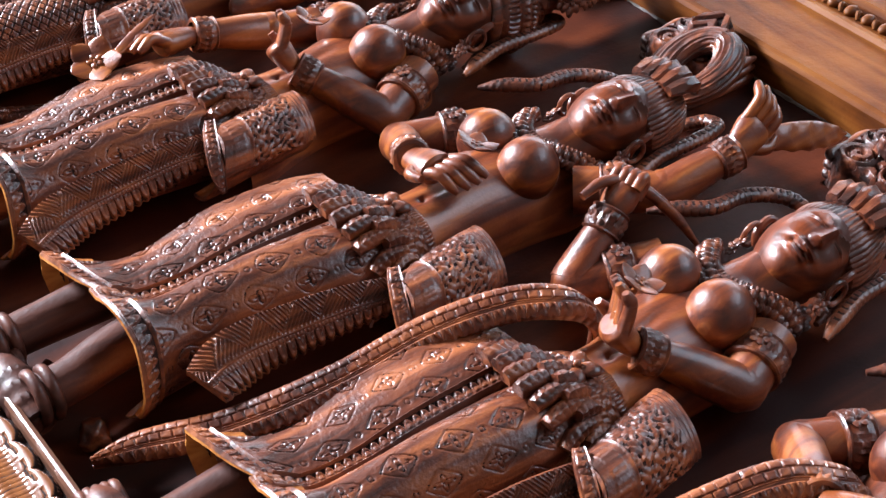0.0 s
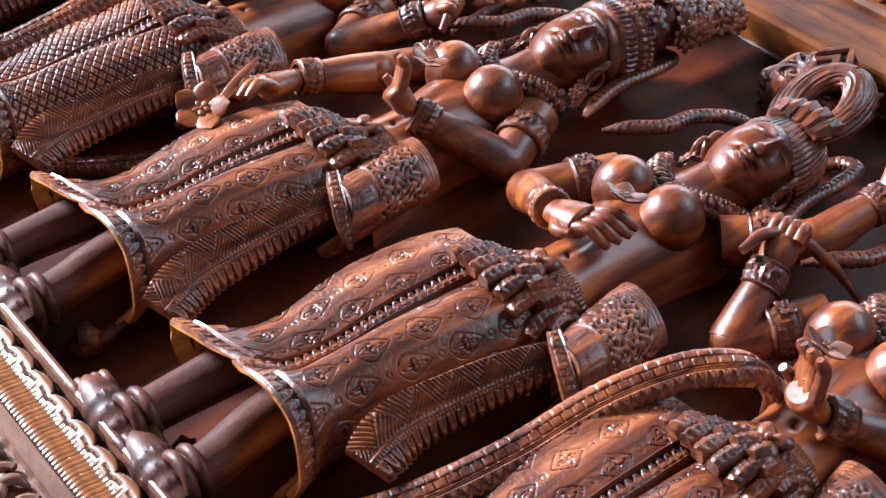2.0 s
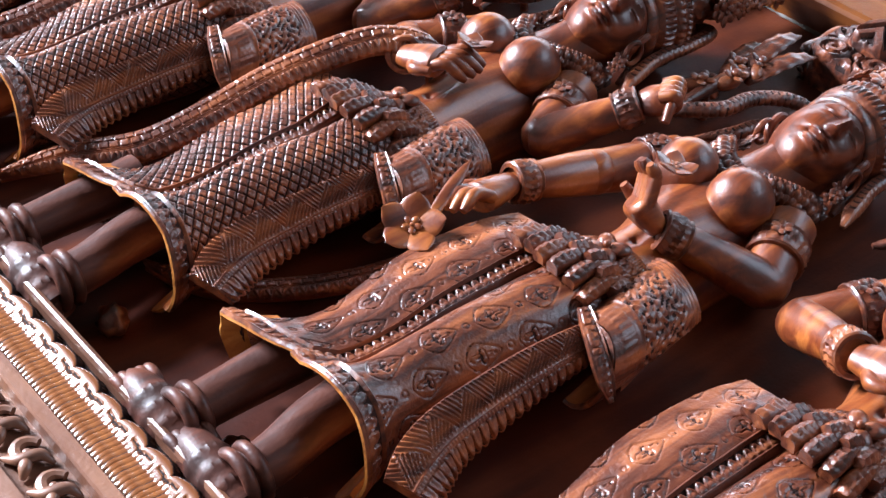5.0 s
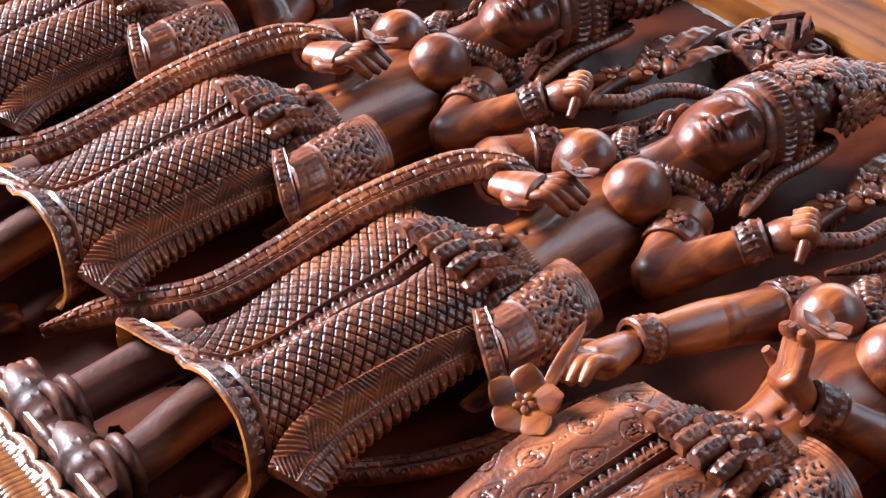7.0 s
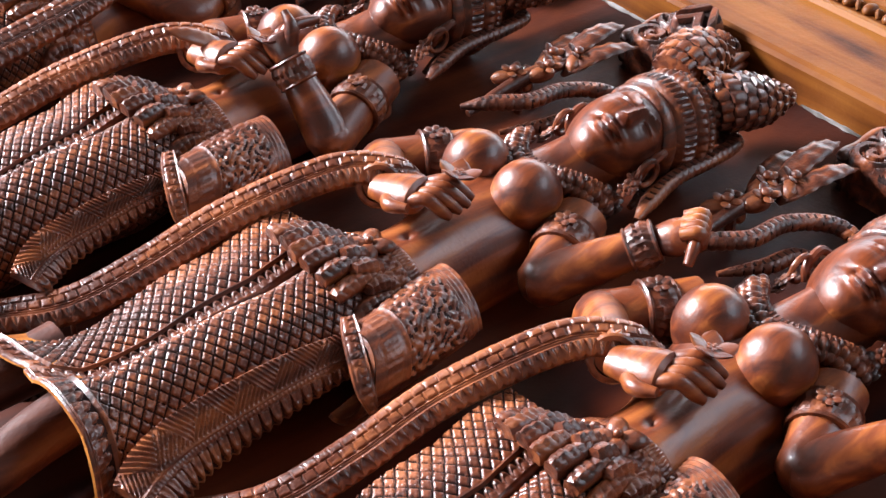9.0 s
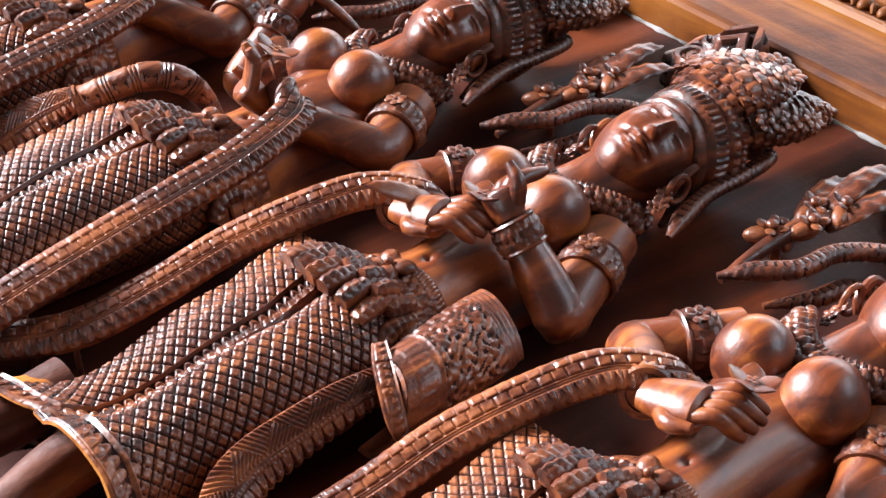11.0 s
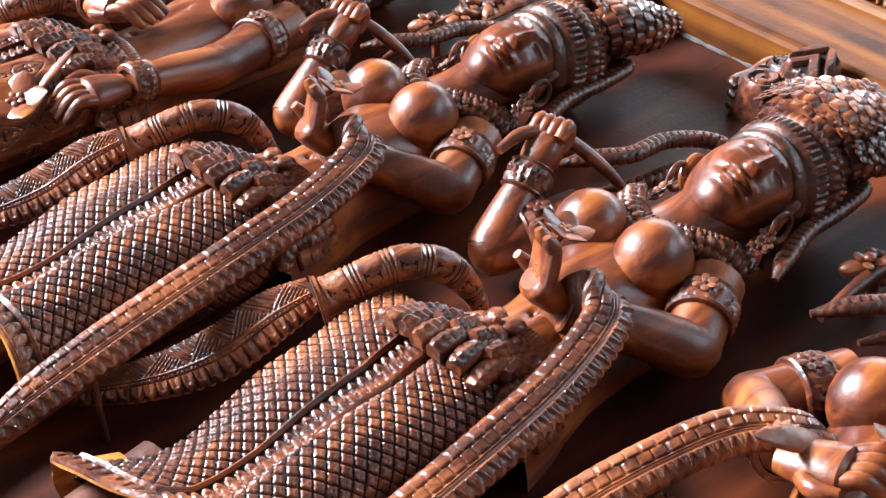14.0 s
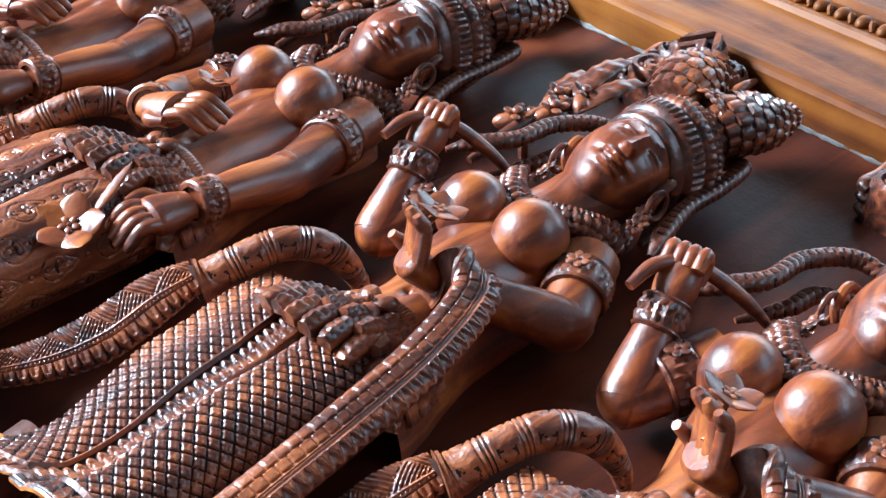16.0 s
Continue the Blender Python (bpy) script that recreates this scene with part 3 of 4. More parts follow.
def legs(c):
    for y0, y1 in ((0.044, 0.040), (-0.068, -0.098)):
        c.tube([(0.17, y0, 0.085), (0.08, (y0 * 2 + y1) / 3, 0.082), (0.0, y1, 0.080), (-0.05, y1, 0.076)], [0.040, 0.037, 0.034, 0.034], D_, 22, 20)
        for x, r in ((-0.028, 0.037), (-0.050, 0.038)):
            a = np.linspace(0, 2 * np.pi, 25)
            c.tube(np.column_stack([x + 0 * a, y1 + r * np.cos(a) * 0.95, 0.076 + r * np.sin(a) * 0.95]), 0.0095, D_, 10, 40, 1, (1, 0, 0))
        c.ball((-0.066, y1 + 0.006, 0.056), (0.022, 0.042, 0.038), D_, 40, 40, None, lambda X, Y, Z: 0.05 * np.abs(np.sin(np.arctan2(Z, Y) * 12)) * (np.abs(X) < 0.6))
        c.tube([(-0.060, y1 - 0.03, 0.055), (-0.062, y1 + 0.02, 0.066), (-0.062, y1 + 0.06, 0.070), (-0.062, y1 + 0.095, 0.066), (-0.062, y1 + 0.104, 0.062)], [0.030, 0.034, 0.032, 0.027, 0.016], D_, 40, 60, 1.05, (0, 0, 1), lambda s, a, l: 0.003 * np.abs(np.sin(a * 9)) * (bell(s - 0.03, 0.008) + bell(s - 0.055, 0.008) + bell(s - 0.08, 0.008)))
        for k in range(5):
            q = -0.084 + 0.0118 * k
            c.tube([(q, y1 + 0.070, 0.078), (q, y1 + 0.094 - 0.002 * k, 0.085), (q, y1 + 0.110 - 0.002 * k, 0.082), (q, y1 + 0.117 - 0.002 * k, 0.074)], [0.0075, 0.0078, 0.0082, 0.005], D_, 12, 12)


def head(c, crown, turn=0.0):
    o = np.array((1.044, -0.082, 0.112))
    A = np.array(pose(0, 0, 0, 31 + turn, -4, -3).to_3x3().transposed())
    G = np.array(pose(0, 0, 0, 4, 9, -2).to_3x3().transposed())
    n, m = 100, 90

    def face(X, Y, Z):
        f = np.clip(Z, 0, 1) ** 0.5 * (Z > 0)
        aY = np.abs(Y)
        d = 0.34 * bell(Y, 0.10 - 0.06 * X) * np.clip((0.36 - X) / 0.60, 0, 1) * np.clip((X + 0.29) / 0.06, 0, 1)
        d = d + 0.10 * bell(np.hypot(X + 0.21, 1.1 * (aY - 0.12)), 0.065)
        d = d - 0.14 * bell(np.hypot(1.5 * (X - 0.13), aY - 0.38), 0.20)
        d = d + 0.19 * bell(np.hypot(2.3 * (X - 0.10), aY - 0.40), 0.17) - 0.09 * bell(X - 0.075 - 0.22 * (aY - 0.4) ** 2, 0.018) * bell(aY - 0.4, 0.17) - 0.035 * bell(X - 0.165 + 0.3 * (aY - 0.4) ** 2, 0.016) * bell(aY - 0.4, 0.18)
        d = d + 0.11 * bell(X - 0.31 + 0.9 * (aY - 0.38) ** 2, 0.032) * bell(aY - 0.38, 0.26)
        d = d + 0.25 * bell(X + 0.430 - 0.10 * aY, 0.045) * bell(Y, 0.29) + 0.28 * bell(X + 0.560, 0.052) * bell(Y, 0.23) - 0.16 * bell(X + 0.490, 0.018) * bell(Y, 0.29) - 0.05 * bell(np.hypot(X + 0.49, aY - 0.31), 0.05)
        d = d + 0.20 * bell(np.hypot(X + 0.84, 0.62 * Y), 0.3) + 0.05 * bell(np.hypot(X + 0.22, aY - 0.58), 0.26) - 0.03 * bell(X + 0.66, 0.05) * bell(Y, 0.3)
        d = np.where(X > 0.42, d * np.clip((0.6 - X) / 0.18, 0, 1), d)
        return d * f

    c.ball(o + A[0] * 0.004, (0.090, 0.067, 0.076), S_, n, m, A, face)
    # ears with ring and flower drop
    for sy in (-1, 1):
        e = o + np.array((0.0, sy * 0.074, -0.012))
        c.tube([e + (0.030, 0, 0.010), e + (0.014, sy * 0.012, 0.024), e + (-0.016, sy * 0.010, 0.012), e + (-0.022, sy * 0.004, -0.008)], [0.006, 0.007, 0.007, 0.006], S_, 8, 14)
        a = np.linspace(0, 2 * np.pi, 21)
        c.tube(np.column_stack([e[0] - 0.020 + 0.020 * np.cos(a), e[1] + sy * 0.016 + 0 * a, e[2] + 0.006 + 0.020 * np.sin(a)]), 0.0045, C_, 8, 36, 1, (0, 1, 0))
        for k in range(3):
            c.rosette(e + (-0.046 - 0.009 * k, sy * (0.014 + 0.004 * (k % 2)), 0.006 - 0.006 * k), 0.012, (-0.3, sy * 0.5, 1), 6)
    ax = G[0]
    if crown == "hair":
        # combed-back hair under a beaded line
        c.ball(o + ax * 0.050 - (0, 0, 0.010), (0.104, 0.078, 0.082), C_, 260, 32, A, lambda X, Y, Z: 0.030 * np.abs(np.sin(np.arctan2(Z, Y) * 26 + 2 * X)) + 0.02 * np.sin(X * 9 + np.arctan2(Z, Y) * 3) - 0.9 * ((X < -0.18) & (Z > -2)) * np.clip((-0.18 - X) * 2, 0, 0.4))
        for k in range(5):
            c.tube([o + (0.085, -0.05 + 0.02 * k, 0.055), o + (0.14, -0.05 + 0.024 * k, 0.05 + 0.01 * np.sin(k)), o + (0.175, -0.03 + 0.02 * k, 0.01)], [0.010, 0.015, 0.006], C_, 12, 24, 1, (0, 0, 1), lambda s, a, l: 0.0015 * np.sin(a * 6 + s * 80))
    else:
        # tiara: plain band, ribbed row, bead rows, domed cap
        prof = [(0.045, 0.066), (0.050, 0.086), (0.066, 0.090), (0.072, 0.086), (0.080, 0.095), (0.106, 0.097), (0.112, 0.092), (0.118, 0.097), (0.134, 0.096), (0.138, 0.089), (0.144, 0.093), (0.158, 0.086), (0.165, 0.076), (0.185, 0.064), (0.205, 0.045), (0.220, 0.020)]
        q = spline(np.array([(x, r, 0) for x, r in prof]), 50)
        a = np.linspace(0, 2 * np.pi, 150, endpoint=False)
        P = o + q[:, 0][:, None, None] * ax - 0.014 * ax + 0.93 * q[:, 1][:, None, None] * (np.cos(a)[None, :, None] * G[1] * 0.92 + np.sin(a)[None, :, None] * G[2]) - np.array((0, 0, 0.002))
        xx = q[:, 0][:, None]
        d = 0.006 * (np.abs(np.sin(a * 25))[None] - 0.6) * ((xx > 0.082) & (xx < 0.105)) + 0.006 * (np.abs(np.sin(a * 20))[None] - 0.3) * bell(xx - 0.126, 0.007) + 0.005 * (np.abs(np.sin(a * 25))[None] - 0.3) * bell(xx - 0.148, 0.007)
        d = d + 0.003 * np.sin(a * 20)[None] * np.sin(xx * 500) * (xx > 0.162)
        # dips between ribs and beads coloured dark, shade included
        c.grid(P, C_, True, (False, True), d, wax_shade=d < -0.0009)
        if crown == "cones":
            for dy, dz, ln in ((0.050, 0.044, 0.165), (-0.048, 0.008, 0.165), (0.02, -0.02, 0.15)):
                b = o + (0.15, dy * 0.6, dz)
                e = b + (ln, dy * 0.9 - 0.01, -0.012)
                c.tube([b, b * 0.7 + e * 0.3 + (0, 0, 0.006), b * 0.35 + e * 0.65, e], [0.036, 0.052, 0.045, 0.012], C_, 72, 110, 0.85, (0, 0, 1), lambda s, a, l: 0.0055 * (np.clip(np.abs(np.sin(a * 6 + np.pi / 2 * np.floor(s / 0.020))) ** 0.5 * (1.15 - frac(s / 0.020)), 0, 1) - 0.45), wax_shade=True)
            for k in range(7):
                t = -1.2 + 0.4 * k
                c.rosette(o + (0.175 + 0.012 * np.cos(t), 0.062 * np.sin(t), 0.052 * np.cos(t) + 0.005), 0.022, (0.3, np.sin(t), np.cos(t)), 9)
        elif crown == "leaves":
            def lobes(s, a, l):
                row = np.floor(s / 0.017)
                petal = np.abs(np.sin(a * 5 + np.pi / 2 * row)) ** 0.5 * (1.15 - frac(s / 0.017))
                return 0.0052 * (np.clip(petal, 0, 1) - 0.45)

            for k, (dy, dz) in enumerate(((0.060, 0.030), (0.020, 0.052), (-0.030, 0.042), (-0.066, 0.010), (0.0, 0.005))):
                b = o + (0.135, dy * 0.7, dz)
                e = b + (0.140 + 0.030 * (k % 2), dy * 0.55 - 0.01, 0.000 - 0.02 * (k % 2))
                c.tube([b, b * 0.72 + e * 0.28 + (0, 0, 0.010), b * 0.35 + e * 0.65 + (0, 0, 0.006), e], [0.034, 0.046, 0.040, 0.012], C_, 60, 90, 0.72, unit((0, dy * 5, 1)), lobes, wax_shade=True)
                for q in range(15):
                    u = 0.12 + 0.80 * frac(q * 0.618)
                    c.rosette(b * (1 - u) + e * u + (0, dy * 0.15 + 0.030 * np.sin(q * 2.1 + k), 0.026 - 0.012 * u), 0.014 + 0.005 * (q % 3), (0.2, dy * 4 + 0.5 * np.sin(q * 2.1 + k), 1), 7)
            for k in range(3):
                c.tube([o + (0.17, -0.05 + 0.05 * k, -0.02), o + (0.26, -0.06 + 0.05 * k, 0.0), o + (0.35, -0.07 + 0.05 * k, -0.03)], [0.03, 0.034, 0.006], C_, 30, 50, 0.8, (0, 0, 1), lambda s, a, l: 0.0022 * np.sin(s * 230 + 2 * np.abs(np.cos(a))))
        else:
            # a mass of small flowers running back to a point
            c.tube([o + (0.15, 0, 0.0), o + (0.24, -0.01, 0.0), o + (0.33, -0.02, -0.02), o + (0.40, -0.03, -0.04)], [0.062, 0.066, 0.050, 0.020], C_, 30, 40, 0.75, (0, 0, 1), lambda s, a, l: 0.006 * np.sin(s * 190) * np.sin(a * 7))
            rng = np.random.RandomState(7)
            for k in range(58):
                u = rng.rand()
                t = rng.uniform(-1.5, 1.5)
                r = 0.086 - 0.048 * u**2
                c.rosette(o + (0.155 + 0.24 * u, r * np.sin(t) - 0.03 * u, 0.75 * r * np.cos(t) - 0.04 * u), 0.017 + 0.012 * rng.rand(), (0.1, np.sin(t), np.cos(t)), 6)


def ornaments(c):
    """Necklace and shoulder flowers."""
    for x0, r, p in ((0.905, 0.0085, 0.012), (0.922, 0.011, 0.015), (0.940, 0.007, 0.008)):
        q = [(x0 + 0.045, 0.050 - 0.1 * (x0 - 0.9), 0.072), (x0 + 0.02, 0.020, 0.110), (x0 - 0.03, -0.025, 0.124), (x0 - 0.045, -0.062, 0.124), (x0 - 0.025, -0.105, 0.120), (x0 + 0.012, -0.145, 0.098), (x0 + 0.03, -0.170, 0.062)]
        c.tube(q, r, C_, 10, 130, 1, (1, 0, 0), lambda s, a, l, p=p, r=r: 0.6 * r * (np.abs(np.sin(np.pi * s / p + 0.6 * np.cos(a))) - 0.5))
    for k in range(9):
        t = k / 8
        x, y = 0.878 + 0.09 * (2 * t - 1) ** 2, 0.045 - 0.205 * t
        c.ball((x - 0.012, y, 0.127 - 0.05 * (2 * t - 1) ** 2), (0.013, 0.010, 0.008), C_, 8, 6)
    c.rosette((0.955, 0.030, 0.090), 0.022, (0, 0.3, 1), 7)
    c.rosette((0.968, -0.150, 0.075), 0.022, (0, -0.5, 1), 7)


def hand(c, w, h, tip, palm=(0, 0, 1), curl=0.0, spread=0.010):
    """A hand from the wrist w through the knuckles h to the finger tips."""
    w, h, tip, palm = (np.asarray(v, float) for v in (w, h, tip, palm))
    e = unit(h - w)
    side = unit(np.cross(e, palm))
    up = np.cross(side, e)
    c.tube([w, w * 0.6 + h * 0.4, h, h + e * 0.006], [0.023, 0.030, 0.034, 0.024], S_, 18, 16, 0.70, up)
    for k in range(4):
        o = h + side * (k - 1.5) * 0.0150
        t = tip + side * (k - 1.5) * (0.0148 + spread) - e * 0.006 * abs(k - 1.3)
        mid = (o + t) / 2 + up * (0.012 + curl * 0.03)
        c.tube([o - e * 0.01, mid, t * 0.7 + mid * 0.3, t], [0.0112, 0.0102, 0.0090, 0.0056], S_, 12, 14)
    b = w * 0.5 + h * 0.5 + side * 0.022
    c.tube([b, b + side * 0.018 + e * 0.02 + up * 0.006, b + side * 0.016 + e * 0.048 + up * 0.006], [0.0125, 0.0110, 0.0065], S_, 10, 12)


def fist(c, w, h, rod=None):
    w, h = np.asarray(w, float), np.asarray(h, float)
    e = unit(h - w)
    c.tube([w, w * 0.5 + h * 0.5, h], [0.023, 0.029, 0.027], S_, 16, 12, 0.9)
    side = unit(np.cross(e, (0, 0, 1)))
    for k in range(4):
        o = h + side * (k - 1.5) * 0.0145
        c.tube([o - e * 0.012 + (0, 0, 0.018), o + e * 0.014 + (0, 0, 0.016), o + e * 0.018 - (0, 0, 0.004), o - e * 0.002 - (0, 0, 0.012)], [0.0098, 0.0104, 0.0098, 0.0075], S_, 10, 14)
    if rod:
        c.tube(rod, [0.007] + [0.010] * (len(rod) - 2) + [0.004], S_, 10, 24)


def arm(c, sh, el, wr, band=0.45):
    sh, el, wr = (np.asarray(v, float) for v in (sh, el, wr))
    mid = el + unit(el - (sh + wr) / 2) * 0.004
    c.tube([sh, sh * 0.55 + el * 0.45, mid * 0.86 + sh * 0.14, mid, mid * 0.86 + wr * 0.14, el * 0.5 + wr * 0.5, wr], [0.043, 0.040, 0.036, 0.036, 0.036, 0.032, 0.023], S_, 22, 44)
    c.ball(el, 0.0365, S_, 22, 16)
    if band:
        p = sh * (1 - band) + el * band
        c.ringband(p, el - sh, 0.0400, 0.048, C_, beads=22, tall=0.0075)
        c.rosette(p + np.array((0, 0, 0.047)), 0.017, (0, 0, 1), 6)
    c.ringband(wr * 0.90 + el * 0.10, wr - el, 0.0265, 0.044, C_, beads=18, tall=0.0080)


def flower(c, o, r=0.032, up=(0, 0, 1)):
    o, up = np.asarray(o, float), unit(up)
    a1 = unit(np.cross(up, (0.2, 0.9, 0.1)))
    a2 = np.cross(up, a1)
    for k in range(5):
        t = 2 * np.pi * k / 5 + 0.3
        e = np.cos(t) * a1 + np.sin(t) * a2
        c.leaf(o, o + e * r * 1.22 + up * r * 0.42, r * 0.58, S_, unit(up - 0.45 * e), -0.003, 0.20)
    c.rosette(o + up * r * 0.16, r * 0.36, up, 5, S_)


def peg(c, p):
    """A thin prop from the board to a free-standing band."""
    x, y, z = p
    c.tube([(x, y, 0.001), (x, y + 0.002, z * 0.6), (x + 0.003, y, z)], [0.005, 0.004, 0.004], D_, 8, 6)


def sash(c, pts, width=0.054, up_side=(0, -1, -0.36), pegs=True):
    p = np.asarray(pts, float)
    wd = np.full(len(p), width)
    wd[-1] = width * 0.25
    wd[-2] = width * 0.8
    c.band(p, wd, 0.022, C_, up_side, sash_face, 520, 41, 0.0165, 0.17)
    c.tube(p - np.array((0, 0, 0.010)), np.where(np.arange(len(p)) < len(p) - 1, 0.013, 0.004), S_, 10, 60)
    if pegs:
        for k in (1, len(p) - 3):
            peg(c, p[k] - np.array((0, 0, 0.012)))


def near_side_cloth(c, y=0.0, dx=0.0, end=(0.084, -0.274), wide=1.0):
    """The rolled cuff of the skirt and the patterned cloth that hangs beside the thigh."""
    a = np.linspace(-0.55 * np.pi, 1.2 * np.pi, 105)[None]
    t = np.linspace(0, 1, 90)[:, None]
    x = 0.416 + dx + 0.215 * t + 0.026 * np.sin(a) * (1 - t) - 0.012 * np.cos(a) * t - 0.035 * t * np.clip(-np.sin(a), 0, 1)
    ry = 0.046 + 0.030 * t - 0.014 * t * t
    rz = 0.056 - 0.012 * t
    yc, zc = y - 0.224 + 0.046 * t**1.5, 0.098 - 0.014 * t + 0.010 * np.sin(np.pi * t)
    yy = yc - ry * np.cos(a)
    zz = zc + rz * np.sin(a)
    v = (a / np.pi) * 0.17
    u = t * 0.17
    sc = np.sin(u * 2 * np.pi / 0.021 + 1.6 * np.sin(v * 2 * np.pi / 0.04)) * np.sin(v * 2 * np.pi / 0.020 + 1.2 * np.sin(u * 2 * np.pi / 0.03))
    swirl = 0.0016 * np.sign(sc) * np.clip(np.abs(sc) * 3, 0, 1) * ((t > 0.30) & (t < 0.84))
    lines = 0.0010 * np.cos(u * 2 * np.pi / 0.0085) * (t >= 0.86) + 0.002 * bell(t - 0.28, 0.012) + 0.002 * bell(t - 0.86, 0.012) + 0.0013 * np.abs(np.sin(np.pi * v / 0.011)) * (t < 0.22) * (t > 0.08)
    P = np.stack([x, yy, np.maximum(zz, 0.004)], -1)
    carved = np.clip((a + 0.05) / 0.06, 0, 1)
    # deepest cuts of the roll coloured dark, wax and shade together
    c.grid(P, C_, d=(swirl + lines + 0.003) * carved + 0 * v, flip=True, wax_shade=(carved > 0.5) & ((swirl + lines + 0 * v) < -0.0013))
    Q = P.copy()
    Q[..., 1] = yc - (ry - 0.009) * np.cos(a)
    Q[..., 2] = np.maximum(zc + (rz - 0.009) * np.sin(a), 0.006)
    c.grid(Q[::4, ::3], S_)
    flange = lambda u, q: braid(u, (q + 1) / 2, 0.011, 0.0028)
    c.band([(dx + 0.450, y - 0.180, 0.152), (dx + 0.436, y - 0.206, 0.150), (dx + 0.420, y - 0.242, 0.134), (dx + 0.412, y - 0.268, 0.108), (dx + 0.414, y - 0.280, 0.078)], [0.020, 0.026, 0.027, 0.025, 0.010], 0.010, C_, (0.95, -0.3, 0.12), flange, 70, 17)
    c.grid(np.stack([P[0], (P[0] + Q[0]) / 2 - np.array((0.004, 0, 0)), Q[0]]), C_, flip=True)
    c.grid(np.stack([P[-1], (P[-1] + Q[-1]) / 2 + np.array((0.003, 0, 0)), Q[-1]]), C_)
    run = np.array([(0.490, -0.205, 0.110), (0.41, -0.210, 0.122), (0.335, -0.213, 0.123), (0.25, -0.219, 0.118), (0.175, -0.232, 0.118), (0.125, -0.252, 0.118), (0.084, -0.274, 0.112)])
    f = (0.490 - run[:, 0]) / 0.406
    run[:, 0] = 0.490 + dx + (end[0] - 0.490 - dx) * f
    run[:, 1] += y * (1 - f) + (end[1] + 0.274) * f
    c.band(run, wide * np.array([0.048, 0.060, 0.072, 0.082, 0.087, 0.087, 0.074]), 0.016, C_, [(0, -0.5, -0.86)] * 4 + [(-0.1, -0.62, -0.75), (-0.30, -0.8, -0.5), (-0.6, -0.76, -0.30)], panel_face, 300, 36, 0.016, 0.15)


def far_side_cloth(c):
    """On the far side: a horn-shaped roll of cloth and a narrow hatched ribbon."""
    def horn(s, a, l):
        f = frac(s / 0.046)
        curl = np.sin(a * 3 + 1.5 * np.sin(s * 140)) * np.sin((f - 0.35) / 0.65 * np.pi)
        return -0.0026 * (bell(f - 0.05, 0.03) + bell(f - 0.17, 0.03) + bell(f - 0.29, 0.03)) - 0.0022 * bell(curl - 0.45, 0.2) * (f > 0.35) + 0.003 * bell(s, 0.012)

    c.tube([(0.452, 0.110, 0.128), (0.462, 0.106, 0.130), (0.50, 0.092, 0.146), (0.56, 0.070, 0.158), (0.61, 0.046, 0.140), (0.642, 0.028, 0.085), (0.648, 0.02, 0.03)], [0.031, 0.027, 0.023, 0.023, 0.022, 0.015, 0.006], C_, 48, 170, 1, (0, 0, 1), horn, wax_shade=True)
    # dark disc in place of the shaded hollow in the roll's mouth
    c.ball((0.4505, 0.1105, 0.128), (0.003, 0.026, 0.026), W_, 20, 6)
    c.band([(0.455, 0.118, 0.135), (0.40, 0.130, 0.120), (0.33, 0.145, 0.090), (0.26, 0.18, 0.066), (0.18, 0.235, 0.052), (0.115, 0.288, 0.045)], [0.045, 0.066, 0.070, 0.058, 0.038, 0.008], 0.014, C_, (0, -0.88, -0.48), panel_face, 260, 34, 0.014)


def leafy_tail(c, pts, r=0.0145):
    """A ribbon tail with leaf-vein cuts that frames the head."""
    n = len(pts)
    c.tube(pts, [r * 0.8] + [r] * (n - 2) + [r * 0.35], C_, 16, 140, 0.85, (0, 0, 1),
           lambda s, a, l: (-0.0021 * bell(frac((s - 0.009 * np.abs(np.cos(a))) / 0.0135) - 0.5, 0.13) - 0.0012 * bell(np.cos(a), 0.10) * (np.sin(a) > 0)) * np.clip((l - s) / 0.03, 0, 1), wax_shade=True)


def tails(c, style=0):
    leafy_tail(c, [(1.20, -0.085, 0.035), (1.248, -0.115, 0.050), (1.245, -0.152, 0.060), (1.17, -0.170, 0.068), (1.08, -0.176, 0.074), (1.01, -0.195, 0.074), (0.968, -0.210, 0.068)])
    leafy_tail(c, [(1.19, -0.120, 0.03), (1.13, -0.138, 0.045), (1.06, -0.148, 0.05), (1.00, -0.165, 0.05)], 0.014)
    leafy_tail(c, [(1.20, 0.010, 0.045), (1.19, 0.075, 0.062), (1.12, 0.112, 0.078), (1.04, 0.112, 0.088), (0.985, 0.142, 0.092), (0.945, 0.168, 0.088)], 0.015)
    if style == 0:
        leafy_tail(c, [(1.15, 0.010, 0.03), (1.11, 0.075, 0.045), (1.05, 0.085, 0.05), (0.985, 0.118, 0.048)], 0.014)


SHIFT = {"bow": (-0.020, 0.006), "cross": (-0.025, 0.012), "loop": (-0.012, 0.014)}  # how far the thighs lie to the near side, and how much fuller the near one is


